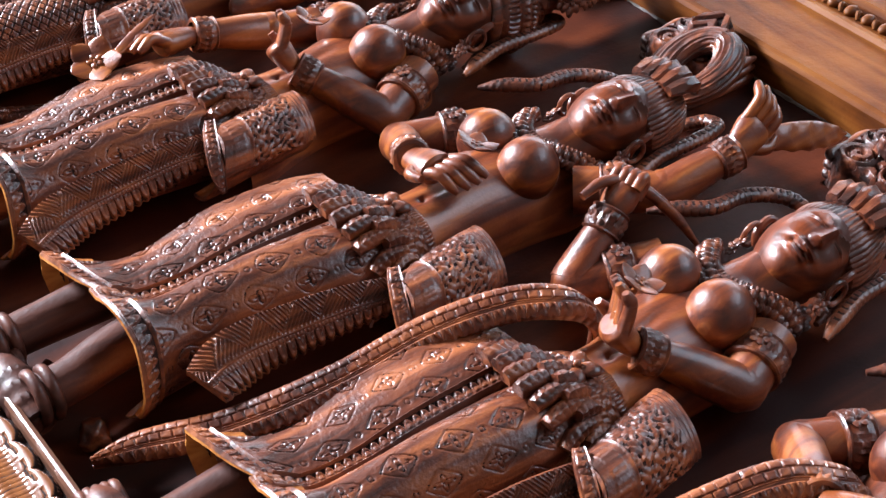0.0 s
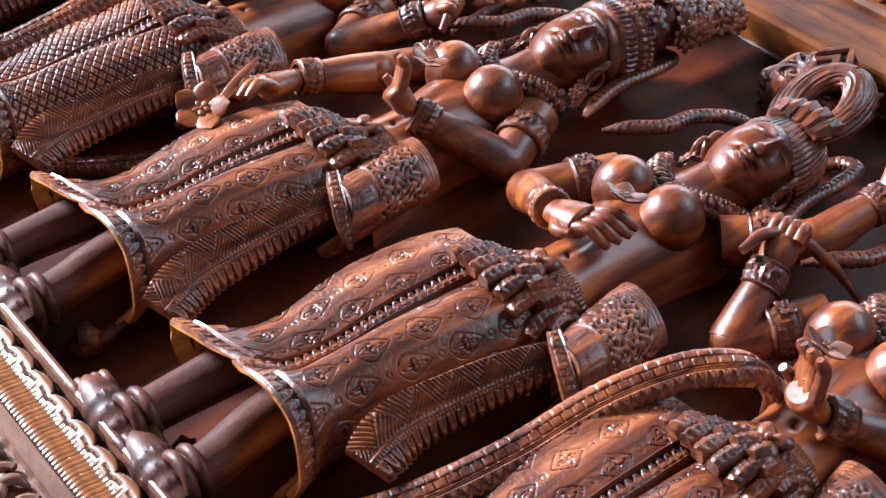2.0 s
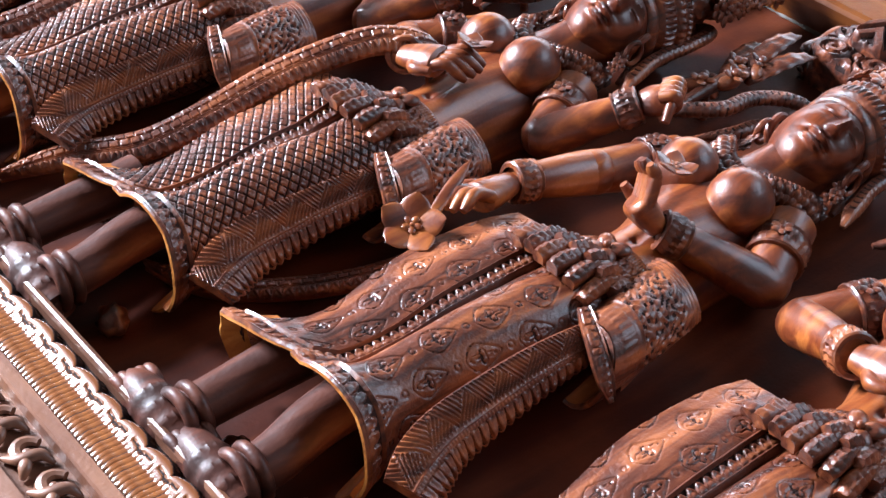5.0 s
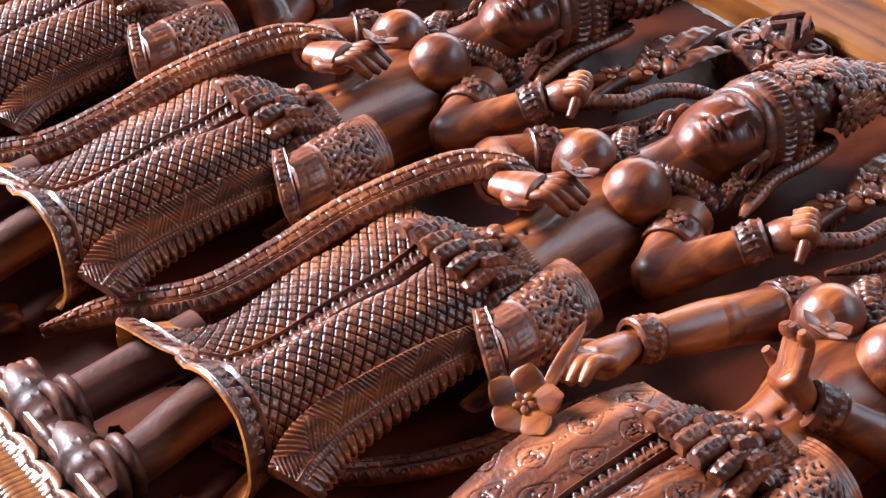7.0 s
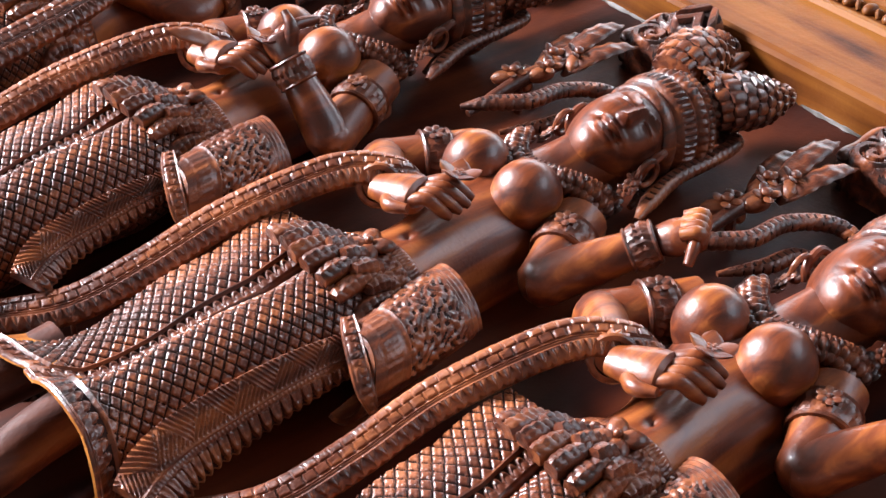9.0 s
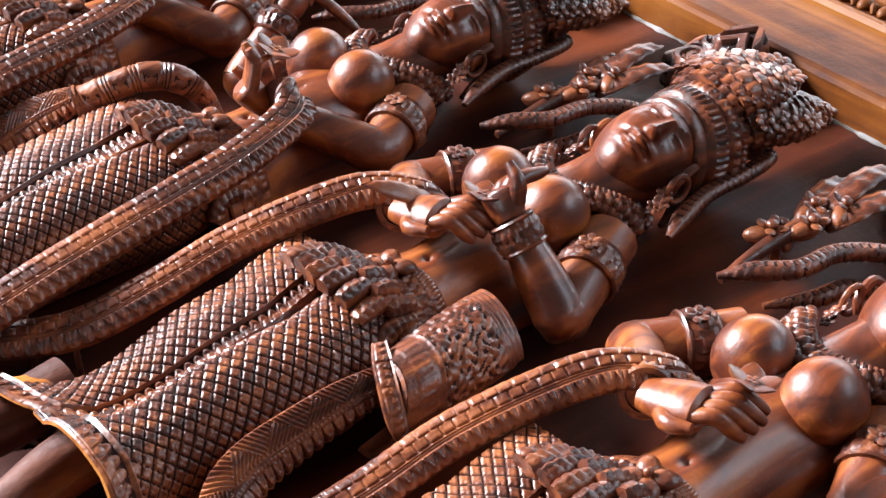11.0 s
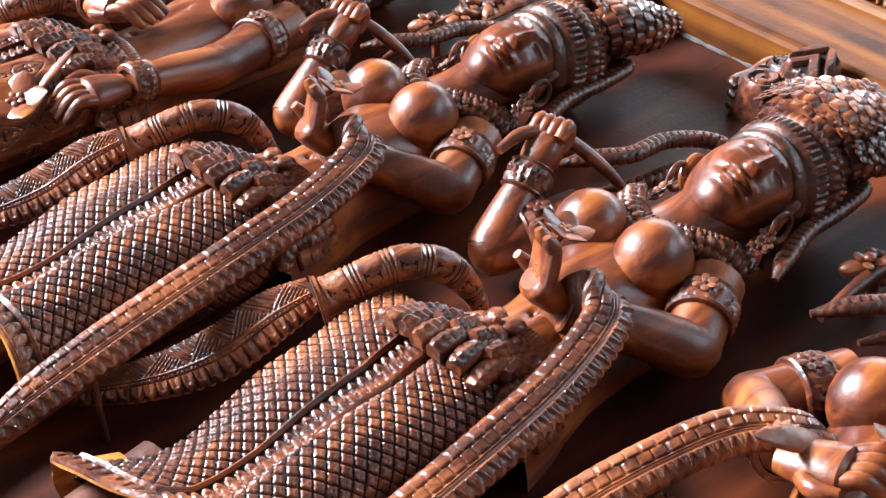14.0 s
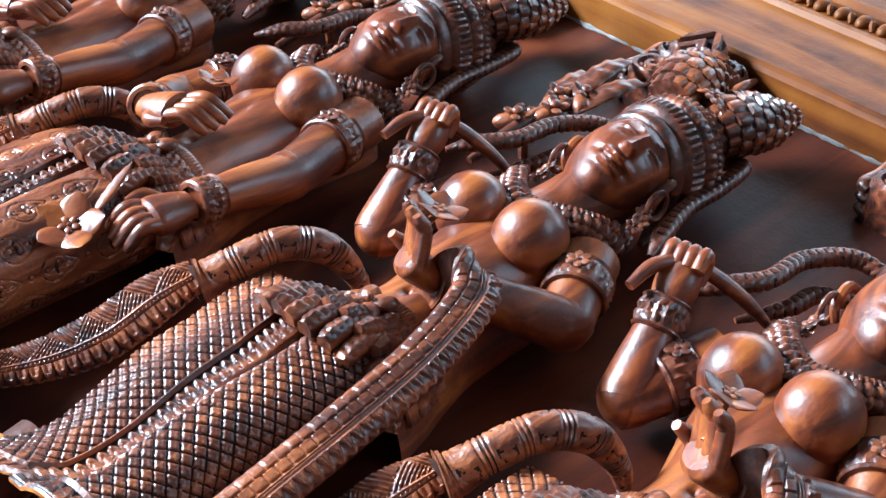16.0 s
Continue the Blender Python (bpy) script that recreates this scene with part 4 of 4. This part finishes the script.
def figure(kind, pattern, crown, bend=0.0):
    c = Clay()
    c.bend = bend
    skirt(c, pattern, kind == "loop", *SHIFT.get(kind, (0.0, 0.0)))
    legs(c)
    torso(c)
    belt(c)
    ornaments(c)
    head(c, crown)
    tails(c, 0 if crown != "hair" else 1)
    SL, SR = bent([(0.885, 0.062, 0.075), (0.895, -0.165, 0.075)], bend)
    c.bend = 0.0
    if kind in ("loop", "rod"):       # far fist raised with a stalk, near hand before the waist
        arm(c, SL, (0.755, 0.125, 0.058), (0.850, 0.155, 0.130), 0.5)
        fist(c, (0.852, 0.156, 0.132), (0.895, 0.168, 0.158), [(0.815, 0.185, 0.165), (0.86, 0.185, 0.175), (0.91, 0.165, 0.160), (0.955, 0.120, 0.11), (0.985, 0.075, 0.05)])
        arm(c, SR, (0.795, -0.205, 0.065), (0.668, -0.112, 0.140), 0.45)
        hand(c, (0.664, -0.109, 0.143), (0.640, -0.088, 0.180), (0.655, -0.070, 0.245), (1, -0.4, 0.2), 0.2, 0.006)
        flower(c, (0.712, -0.062, 0.205), 0.030, (0.4, -0.2, 1))
        c.tube([(0.648, -0.085, 0.195), (0.68, -0.075, 0.205), (0.712, -0.062, 0.203)], 0.005, S_, 8, 8)
    if kind == "loop":
        sash(c, [(0.655, -0.112, 0.110), (0.672, -0.134, 0.165), (0.680, -0.164, 0.182), (0.655, -0.198, 0.178), (0.55, -0.240, 0.172), (0.43, -0.266, 0.166), (0.30, -0.281, 0.152), (0.18, -0.292, 0.134), (0.07, -0.300, 0.108), (0.03, -0.302, 0.08)], 0.060)
        far_side_cloth(c)
    elif kind == "rod":
        sash(c, [(0.700, -0.015, 0.070), (0.672, -0.012, 0.130), (0.630, 0.000, 0.168), (0.56, 0.040, 0.172), (0.45, 0.080, 0.150), (0.30, 0.105, 0.112), (0.15, 0.150, 0.075), (0.03, 0.210, 0.055), (-0.03, 0.230, 0.045)])
        near_side_cloth(c, -0.045, 0.015, (0.120, -0.285))
    elif kind in ("bow", "cross"):    # far hand laid over the waist under an arching sash
        arm(c, SL, (0.760, 0.122, 0.085), (0.655, -0.002, 0.155), 0.45)
        hand(c, (0.650, -0.006, 0.158), (0.668, -0.075, 0.172), (0.712, -0.128, 0.158), (-0.15, 0.2, 1), 0.25, 0.002)
        flower(c, (0.722, -0.098, 0.196), 0.026, (0.3, 0, 1))
        sash(c, [(0.735, 0.000, 0.115), (0.705, -0.002, 0.154), (0.64, 0.037, 0.172), (0.57, 0.062, 0.166), (0.45, 0.092, 0.139), (0.33, 0.098, 0.112), (0.22, 0.116, 0.088), (0.11, 0.185, 0.072), (0.02, 0.228, 0.050)])
        if kind == "bow":             # near arm bent outwards, fist holding a stalk
            arm(c, SR, (0.772, -0.225, 0.062), (0.895, -0.312, 0.122), 0.42)
            fist(c, (0.900, -0.316, 0.125), (0.925, -0.350, 0.142), [(0.885, -0.385, 0.13), (0.91, -0.372, 0.15), (0.95, -0.335, 0.15), (0.99, -0.30, 0.12)])
        else:                         # near arm folded back up to the breast
            arm(c, SR, (0.752, -0.225, 0.060), (0.738, -0.140, 0.165), 0.42)
            hand(c, (0.737, -0.136, 0.170), (0.742, -0.108, 0.195), (0.80, -0.10, 0.205), (-1, 0, 0.5), 0.2, 0.002)
            c.leaf((0.69, -0.03, 0.165), (0.600, -0.005, 0.215), 0.016, S_, (0, -0.5, 1), 0.004)
        near_side_cloth(c, *((-0.028, 0.0, (0.100, -0.284)) if kind == "bow" else (-0.042, 0.018, (0.188, -0.318), 0.76)))
    elif kind == "reach":             # far arm stretched down along the next thigh with a flower
        arm(c, SL, (0.735, 0.098, 0.098), (0.585, 0.120, 0.130), 0.3)
        hand(c, (0.580, 0.120, 0.132), (0.510, 0.112, 0.140), (0.440, 0.100, 0.155), (0, 0.3, 1), 0.2, 0.001)
        flower(c, (0.375, 0.100, 0.155), 0.040, (-0.3, -0.4, 1))
        c.leaf((0.41, 0.102, 0.155), (0.52, 0.145, 0.185), 0.010, S_, (0, -0.4, 1))
        arm(c, SR, (0.778, -0.222, 0.060), (0.668, -0.108, 0.140), 0.45)
        hand(c, (0.664, -0.105, 0.143), (0.648, -0.075, 0.180), (0.665, -0.055, 0.240), (1, -0.4, 0.2), 0.2, 0.006)
        flower(c, (0.725, -0.070, 0.205), 0.028, (0.3, -0.1, 1))
        sash(c, [(0.58, 0.105, 0.05), (0.47, 0.138, 0.045), (0.36, 0.165, 0.035), (0.27, 0.205, 0.030), (0.18, 0.270, 0.026), (0.13, 0.34, 0.028), (0.10, 0.395, 0.035)], 0.032, pegs=False)
        near_side_cloth(c, 0.0)
    elif kind == "wave":              # near arm stretched up beside the head
        arm(c, SL, (0.742, 0.122, 0.075), (0.670, -0.012, 0.150), 0.4)
        hand(c, (0.668, -0.018, 0.153), (0.668, -0.085, 0.170), (0.700, -0.150, 0.160), (-0.15, 0.2, 1), 0.2, 0.005)
        flower(c, (0.732, -0.105, 0.200), 0.030, (0.4, 0, 1))
        arm(c, SR, (1.010, -0.262, 0.085), (1.145, -0.285, 0.118), 0.45)
        hand(c, (1.150, -0.285, 0.120), (1.205, -0.272, 0.140), (1.255, -0.250, 0.185), (0.3, -0.6, 0.6), 0.2, 0.003)
        c.leaf((1.20, -0.285, 0.125), (1.435, -0.290, 0.045), 0.026, S_, (0.1, -0.9, 0.6), 0.012)
        a = np.linspace(0, 2 * np.pi, 33)
        c.tube(np.column_stack([1.325 + 0.075 * np.cos(a), 0.0 + 0.055 * np.sin(a), 0.075 + 0.03 * np.cos(a)]), 0.030, C_, 110, 70, 0.8, (0, 0, 1), lambda s, q, l: 0.0009 * np.sin(q * 18 + s * 14) + 0.0005 * np.sin(q * 27 - s * 9))
        near_side_cloth(c, -0.055, 0.030, (0.145, -0.255))
    else:                             # "long": near arm stretched down along the thigh with a flower
        arm(c, SL, (0.730, 0.110, 0.085), (0.622, 0.002, 0.155), 0.45)
        hand(c, (0.618, 0.000, 0.158), (0.632, -0.065, 0.172), (0.670, -0.128, 0.158), (-0.15, 0.2, 1), 0.25, 0.002)
        flower(c, (0.700, -0.070, 0.195), 0.026, (0.3, 0, 1))
        arm(c, SR, (0.712, -0.215, 0.095), (0.548, -0.235, 0.130), 0.4)
        hand(c, (0.540, -0.235, 0.132), (0.480, -0.236, 0.138), (0.420, -0.225, 0.120), (0, -0.2, 1), 0.2, 0.002)
        flower(c, (0.385, -0.185, 0.140), 0.040, (-0.2, -0.3, 1))
        c.leaf((0.42, -0.19, 0.15), (0.50, -0.165, 0.185), 0.009, S_)
        far_side_cloth(c)
    return c.done("carved_figure")

# ---- frame of the panel ----


def sweep(name, profile, y0, y1, mat, n=2):
    """A straight moulding along the row of figures; profile: x and height above the board."""
    c = Clay()
    p = np.array(profile)
    ys = np.linspace(y0, y1, n)
    P = np.stack([np.column_stack([p[:, 0], 0 * p[:, 0] + y, p[:, 1]]) for y in ys])
    c.grid(P, 0, True, (True, True), flip=True)
    me = c.done(name, [mat])
    me.polygons.foreach_set("use_smooth", np.zeros(len(me.polygons), bool))
    return me


top = tagged(new("frame_rail_head"), "broad golden-brown wooden frame rail along the heads", "frame", kind="structure")
top.location = (0, 0, BZ)
part("rail_body", sweep("rail_body", [(1.487, 0.0), (1.487, 0.066), (1.491, 0.074), (1.50, 0.078), (1.665, 0.080), (1.672, 0.088), (1.684, 0.088), (1.690, 0.074), (1.76, 0.074), (1.766, 0.088), (1.82, 0.088), (1.83, 0.08), (1.90, 0.08), (1.90, 0.0)], Y0, Y1, RAIL), top)
foot = tagged(new("frame_rail_foot"), "brown wooden frame rail with carved mouldings along the feet", "frame", kind="structure")
foot.location = (0, 0, BZ)
part("rail_body", sweep("rail_body", [(-0.298, 0.0), (-0.298, 0.085), (-0.293, 0.09), (-0.276, 0.09), (-0.272, 0.07), (-0.205, 0.07), (-0.202, 0.088), (-0.199, 0.092), (-0.181, 0.092), (-0.178, 0.088), (-0.176, 0.055), (-0.093, 0.06), (-0.092, 0.082), (-0.089, 0.089), (-0.085, 0.091), (-0.079, 0.088), (-0.076, 0.078), (-0.073, 0.0)], Y0, Y1, FRAME), foot)

FILLER = wood("joint_filler", (0.02, 0.012, 0.008), (0.06, 0.05, 0.04), (0.20, 0.18, 0.17), 0.7, 0.0, 14, 1, 0.4)
c = Clay()
ys = np.linspace(Y0 + 0.01, Y1 - 0.01, 900)
wob = 0.0012 * np.sin(ys * 37) + 0.0010 * np.sin(ys * 91 + 1) + 0.0008 * np.sin(ys * 213)
c.grid(np.stack([np.column_stack([1.488 + 0 * ys, ys, 0.006 + wob]), np.column_stack([1.4852 - wob, ys, 0.005 + 0 * ys]), np.column_stack([1.4835 - 1.4 * wob, ys, 0.001 + 0 * ys])]), 0, flip=True)
part("joint_filler", c.done("joint_filler", [FILLER]), top, None, "thin pale grey filler along the joint with the board")


def gadroon():
    """One repeat of the varnished half-round moulding: fine cut lines and a scalloped lip."""
    L = 0.063
    c = Clay()
    y = np.linspace(0, L, 41)[:, None]
    w = np.linspace(0, 1, 40)[None]
    lobe = np.abs(np.sin(np.pi * y / L)) ** 0.7
    x = -0.177 + 0.085 * w
    rise = np.clip((w - 0.36) / 0.50, 0, 1)
    z = 0.062 + 0.008 * np.sin(np.pi * np.clip(w / 0.62 + 0.08, 0, 1)) + 0.018 * rise * rise * (3 - 2 * rise)
    ys = y + 0.004 * np.sin(w * 4)
    f = frac(y / L)
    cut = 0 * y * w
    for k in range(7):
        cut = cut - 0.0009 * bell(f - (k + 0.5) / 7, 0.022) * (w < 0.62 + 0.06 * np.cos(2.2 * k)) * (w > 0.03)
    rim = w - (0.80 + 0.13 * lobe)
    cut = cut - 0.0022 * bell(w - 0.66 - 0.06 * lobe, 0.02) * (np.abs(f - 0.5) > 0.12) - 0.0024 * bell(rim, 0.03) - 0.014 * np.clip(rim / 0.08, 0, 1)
    # cut lines dark as with wax; the drop behind the lip coloured as shade
    c.grid(np.stack([x + 0 * y, ys, z + cut], -1), 0, wax_shade=(cut + 0.014 * np.clip(rim / 0.08, 0, 1) < -0.0005) | (rim > 0.05))
    return c.done("gadroon", [GLOSS, GLOSS, GLOSS, WAX_SHADE])


def scroll():
    """One repeat of the running leaf scroll in the sunk band."""
    c = Clay()
    a = np.linspace(0.4, 4.6, 22)
    r = 0.024 - 0.0036 * a
    c.tube(np.column_stack([-0.212 + r * np.cos(a), 0.035 + 1.25 * r * np.sin(a), 0.078 + 0 * a]), [0.0065 + 0.003 * np.sin(k / 7) for k in range(22)], 0, 8, 32, 0.9)
    c.tube([(-0.190, 0.005, 0.074), (-0.20, 0.022, 0.082), (-0.225, 0.030, 0.082), (-0.240, 0.052, 0.075)], [0.003, 0.009, 0.009, 0.004], 0, 10, 22, 0.8)
    c.tube([(-0.236, 0.004, 0.074), (-0.226, 0.014, 0.082), (-0.214, 0.036, 0.080)], [0.004, 0.009, 0.005], 0, 10, 16, 0.8)
    c.ball((-0.212, 0.037, 0.080), (0.007, 0.007, 0.006), 0, 10, 7)
    return c.done("scroll", [FRAME])


def rail_bead():
    c = Clay()
    c.ball((1.726, 0, 0.078), (0.018, 0.014, 0.012), 0, 14, 9)
    c.tube([(1.712, 0.018, 0.075), (1.722, 0.024, 0.084), (1.738, 0.022, 0.075)], [0.003, 0.006, 0.003], 0, 8, 10)
    return c.done("bead", [RAIL])


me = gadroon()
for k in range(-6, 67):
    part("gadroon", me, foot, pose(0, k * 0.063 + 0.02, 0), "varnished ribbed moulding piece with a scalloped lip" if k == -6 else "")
me = scroll()
for k in range(-3, 66):
    part("scroll", me, foot, pose(-0.024, k * 0.072, 0))
me = rail_bead()
for k in range(20, 120):
    part("bead", me, top, pose(0, k * 0.044, 0))

# ---- the row of figures ----
ROW = [  # y of the belt's far end, pose, cloth pattern, headdress, label
    (0.065, "bow", "scales", "flowers", "reclining carved wooden dancer statue with an arching sash"),
    (0.540, "rod", "lozenge", "hair", "red-brown carved wooden dancer statue, combed hair, lozenge-engraved skirt"),
    (1.000, "wave", "leafy", "hair", "carved wooden dancer statue with raised arm and looped hair knot"),
    (1.450, "reach", "leafy", "flowers", "carved wooden dancer statue reaching down with an open flower"),
    (1.933, "bow", "scales", "flowers", "dark carved wooden dancer statue, scale-net skirt, arching sash over the thigh"),
    (2.408, "bow", "scales", "cones", "carved wooden dancer statue, ribbed tiara with two petal cones, arching sash"),
    (2.889, "cross", "scales", "leaves", "carved wooden dancer statue with crossed arms and a leaf-spiked crown"),
    (3.352, "loop", "scales", "leaves", "carved wooden dancer statue, sash looped over the wrist, leaf crown"),
    (3.835, "loop", "scales", "cones", "carved wooden dancer statue, sash looped over the wrist, petal-cone crown"),
    (4.338, "long", "leafy", "cones", "carved wooden dancer statue with lowered arm holding a flower"),
    (4.815, "long", "leafy", "flowers", "carved wooden dancer statue with lowered arm, flower-mass crown"),
]
made = {}
for y, kind, pattern, crown, label in ROW:
    key = (kind, pattern, crown)
    if key not in made:
        made[key] = figure(*key, {"cross": 4.5, "loop": 6.0, "long": 6.0}.get(kind, 0.0))
    ob = tagged(new("carved_figure", made[key]), label, "statue", "row of carved dancers")
    ob.location = (0, y, BZ)



# ---- carved pieces between the heads and at the feet ----
def bracket_block():
    """A rounded block whose top is cut into leaf scrolls."""
    c = Clay()
    x = np.linspace(-1, 1, 64)[:, None]
    y = np.linspace(-1, 1, 74)[None]
    r = (np.abs(x) ** 6 + np.abs(y) ** 6) ** (1 / 6)
    body = np.clip((1 - r) / 0.10, 0, 1) ** 0.35
    X, Y = 1.410 + 0.074 * x + 0 * y, 0.090 * y + 0 * x
    rel = 0 * X
    for cx, cy, way in ((1.375, 0.046, 1), (1.375, -0.046, -1), (1.446, 0.050, -1), (1.446, -0.050, 1)):
        d, t = np.hypot(X - cx, Y - cy), np.arctan2(Y - cy, X - cx)
        near = np.clip((0.040 - d) / 0.006, 0, 1)
        rel = np.maximum(rel, near * np.clip(1.6 * np.cos(way * t - d * 2 * np.pi / 0.021) + 0.9, 0, 1))
    vein = np.clip(1.5 * np.sin((X + 0.5 * np.abs(Y)) * 2 * np.pi / 0.03) + 0.9, 0, 1)
    rel = np.where(rel < 0.02, 0.75 * vein, rel)
    bulge = 1 + 0.03 * np.sin(Y * 120) * (1 - body)
    # low ground between the scrolls gets recess shade as colour
    c.grid(np.stack([X * 1.0, Y * bulge, body * (0.062 + 0.013 * rel)], -1), C_, flip=True, wax_shade=(rel < 0.25) & (body > 0.85))
    return c.done("block")


def bracket_crest():
    """The smaller raised leaf on top of the block."""
    c = Clay()
    x = np.linspace(-1, 1, 50)[:, None]
    y = np.linspace(-1, 1, 50)[None]
    r = (np.abs(x) ** 4 + np.abs(y) ** 4) ** 0.25
    body = np.clip((1 - r) / 0.14, 0, 1) ** 0.4
    rel = np.clip(1.5 * np.cos((np.abs(y) * 0.9 + 0.6 * x) * 9) + 0.8, 0, 1)
    # dips of the crest leaf coloured dark like shaded recesses
    c.grid(np.stack([1.440 + 0.040 * x + 0 * y, 0.036 * y * (1.1 - 0.2 * x) + 0 * x, 0.068 + body * (0.028 + 0.010 * rel + 0.006 * x)], -1), C_, flip=True, wax_shade=(rel < 0.25) & (body > 0.85))
    return c.done("crest")


def bracket_fold():
    """One rolled fold on the flank of the block."""
    c = Clay()
    c.tube([(1.346, 0.074, 0), (1.352, 0.088, 0.001), (1.40, 0.0915, -0.002), (1.44, 0.0915, 0.003), (1.475, 0.088, 0)], [0.006, 0.0105, 0.0095, 0.0105, 0.005], C_, 12, 30, 0.95)
    return c.done("fold")


block, crest, fold = bracket_block(), bracket_crest(), bracket_fold()
for k in range(-1, 10):
    ob = tagged(new("leaf_bracket"), "dark carved scroll-leaf block on the board against the head rail", "ornament", "leaf blocks along the rail")
    ob.matrix_world = pose(0, 3.98 + 0.485 * (k - 7), BZ)
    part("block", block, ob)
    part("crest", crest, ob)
    for z in (0.014, 0.035, 0.054):
        part("fold", fold, ob, pose(0, 0, z))
        part("fold", fold, ob, Matrix.Translation((0, 0, z)) @ Matrix.Scale(-1, 4, (0, 1, 0)))


def spray_meshes():
    """A lying stem, one bud and one long leaf."""
    c = Clay()
    c.tube([(0.985, 0.045, 0.045), (1.06, 0.05, 0.055), (1.14, 0.048, 0.065), (1.22, 0.04, 0.06)], [0.006, 0.011, 0.013, 0.008], C_, 10, 30)
    c.tube([(1.10, 0.05, 0.0), (1.10, 0.05, 0.06)], 0.008, C_, 8, 4)
    stem = c.done("stem")
    c = Clay()
    c.rosette((0, 0, -0.010), 0.022, (0.1, -0.1, 1), 4, C_, 0.9)
    c.ball((-0.014, 0, -0.024), (0.026, 0.015, 0.014), C_, 12, 8, None, lambda X, Y, Z: 0.08 * np.sin(6 * np.arctan2(Z, Y)))
    c.ball((0, 0, -0.004), (0.009, 0.009, 0.006), C_, 10, 6)
    bud = c.done("bud")
    c = Clay()
    c.leaf((0, 0, 0), (0.155, 0.010, 0.012), 0.021, C_, (0, 0, 1), 0.018, 0.32)
    return stem, bud, c.done("leaf")


stem, bud, leaf_mesh = spray_meshes()
for y in (1.60, 2.08, 2.56, 3.05, 3.99, 4.5):
    ob = tagged(new("flower_spray"), "carved wooden spray of buds and leaves lying on the board", "ornament", "flower sprays")
    ob.matrix_world = pose(0, y, BZ)
    part("stem", stem, ob)
    for k, (bx, by, bz) in enumerate(((1.10, 0.062, 0.085), (1.15, 0.030, 0.09), (1.19, 0.062, 0.085), (1.225, 0.035, 0.085), (1.14, 0.07, 0.065))):
        part("bud", bud, ob, pose(bx, by, bz, 6 * k, 0, 25 * k - 40))
    for lx, ly, lz, turn in ((1.20, 0.05, 0.06, 0), (1.18, 0.03, 0.05, -14), (1.15, 0.06, 0.045, 11)):
        part("leaf", leaf_mesh, ob, pose(lx, ly, lz, 0, 0, turn))


def chip(seed):
    bm = bmesh.new()
    bmesh.ops.create_icosphere(bm, subdivisions=3, radius=1)
    for v in bm.verts:
        n = noise.noise(v.co * 1.4 + Vector((seed, 0, 0))) * 0.45 + noise.noise(v.co * 3.1 + Vector((0, seed, 0))) * 0.2
        v.co = Vector((v.co.x * 0.022, v.co.y * 0.024, max(v.co.z, -0.75) * 0.026)) * (1 + n)
    me = bpy.data.meshes.new("foot_block")
    bm.to_mesh(me)
    bm.free()
    me.materials.append(CARVED)
    me.polygons.foreach_set("use_smooth", np.ones(len(me.polygons), bool))
    return me


for k, (y, *_) in enumerate(ROW):
    for dx, dy in ((0.005, -0.005), (0.005, -0.155)):
        ob = tagged(new("foot_block", chip(k * 3.1 + dy * 9)), "small rough wooden lump on the board beside an ankle", "ornament", "lumps between the ankles")
        ob.matrix_world = pose(dx, y + dy, BZ + 0.016)
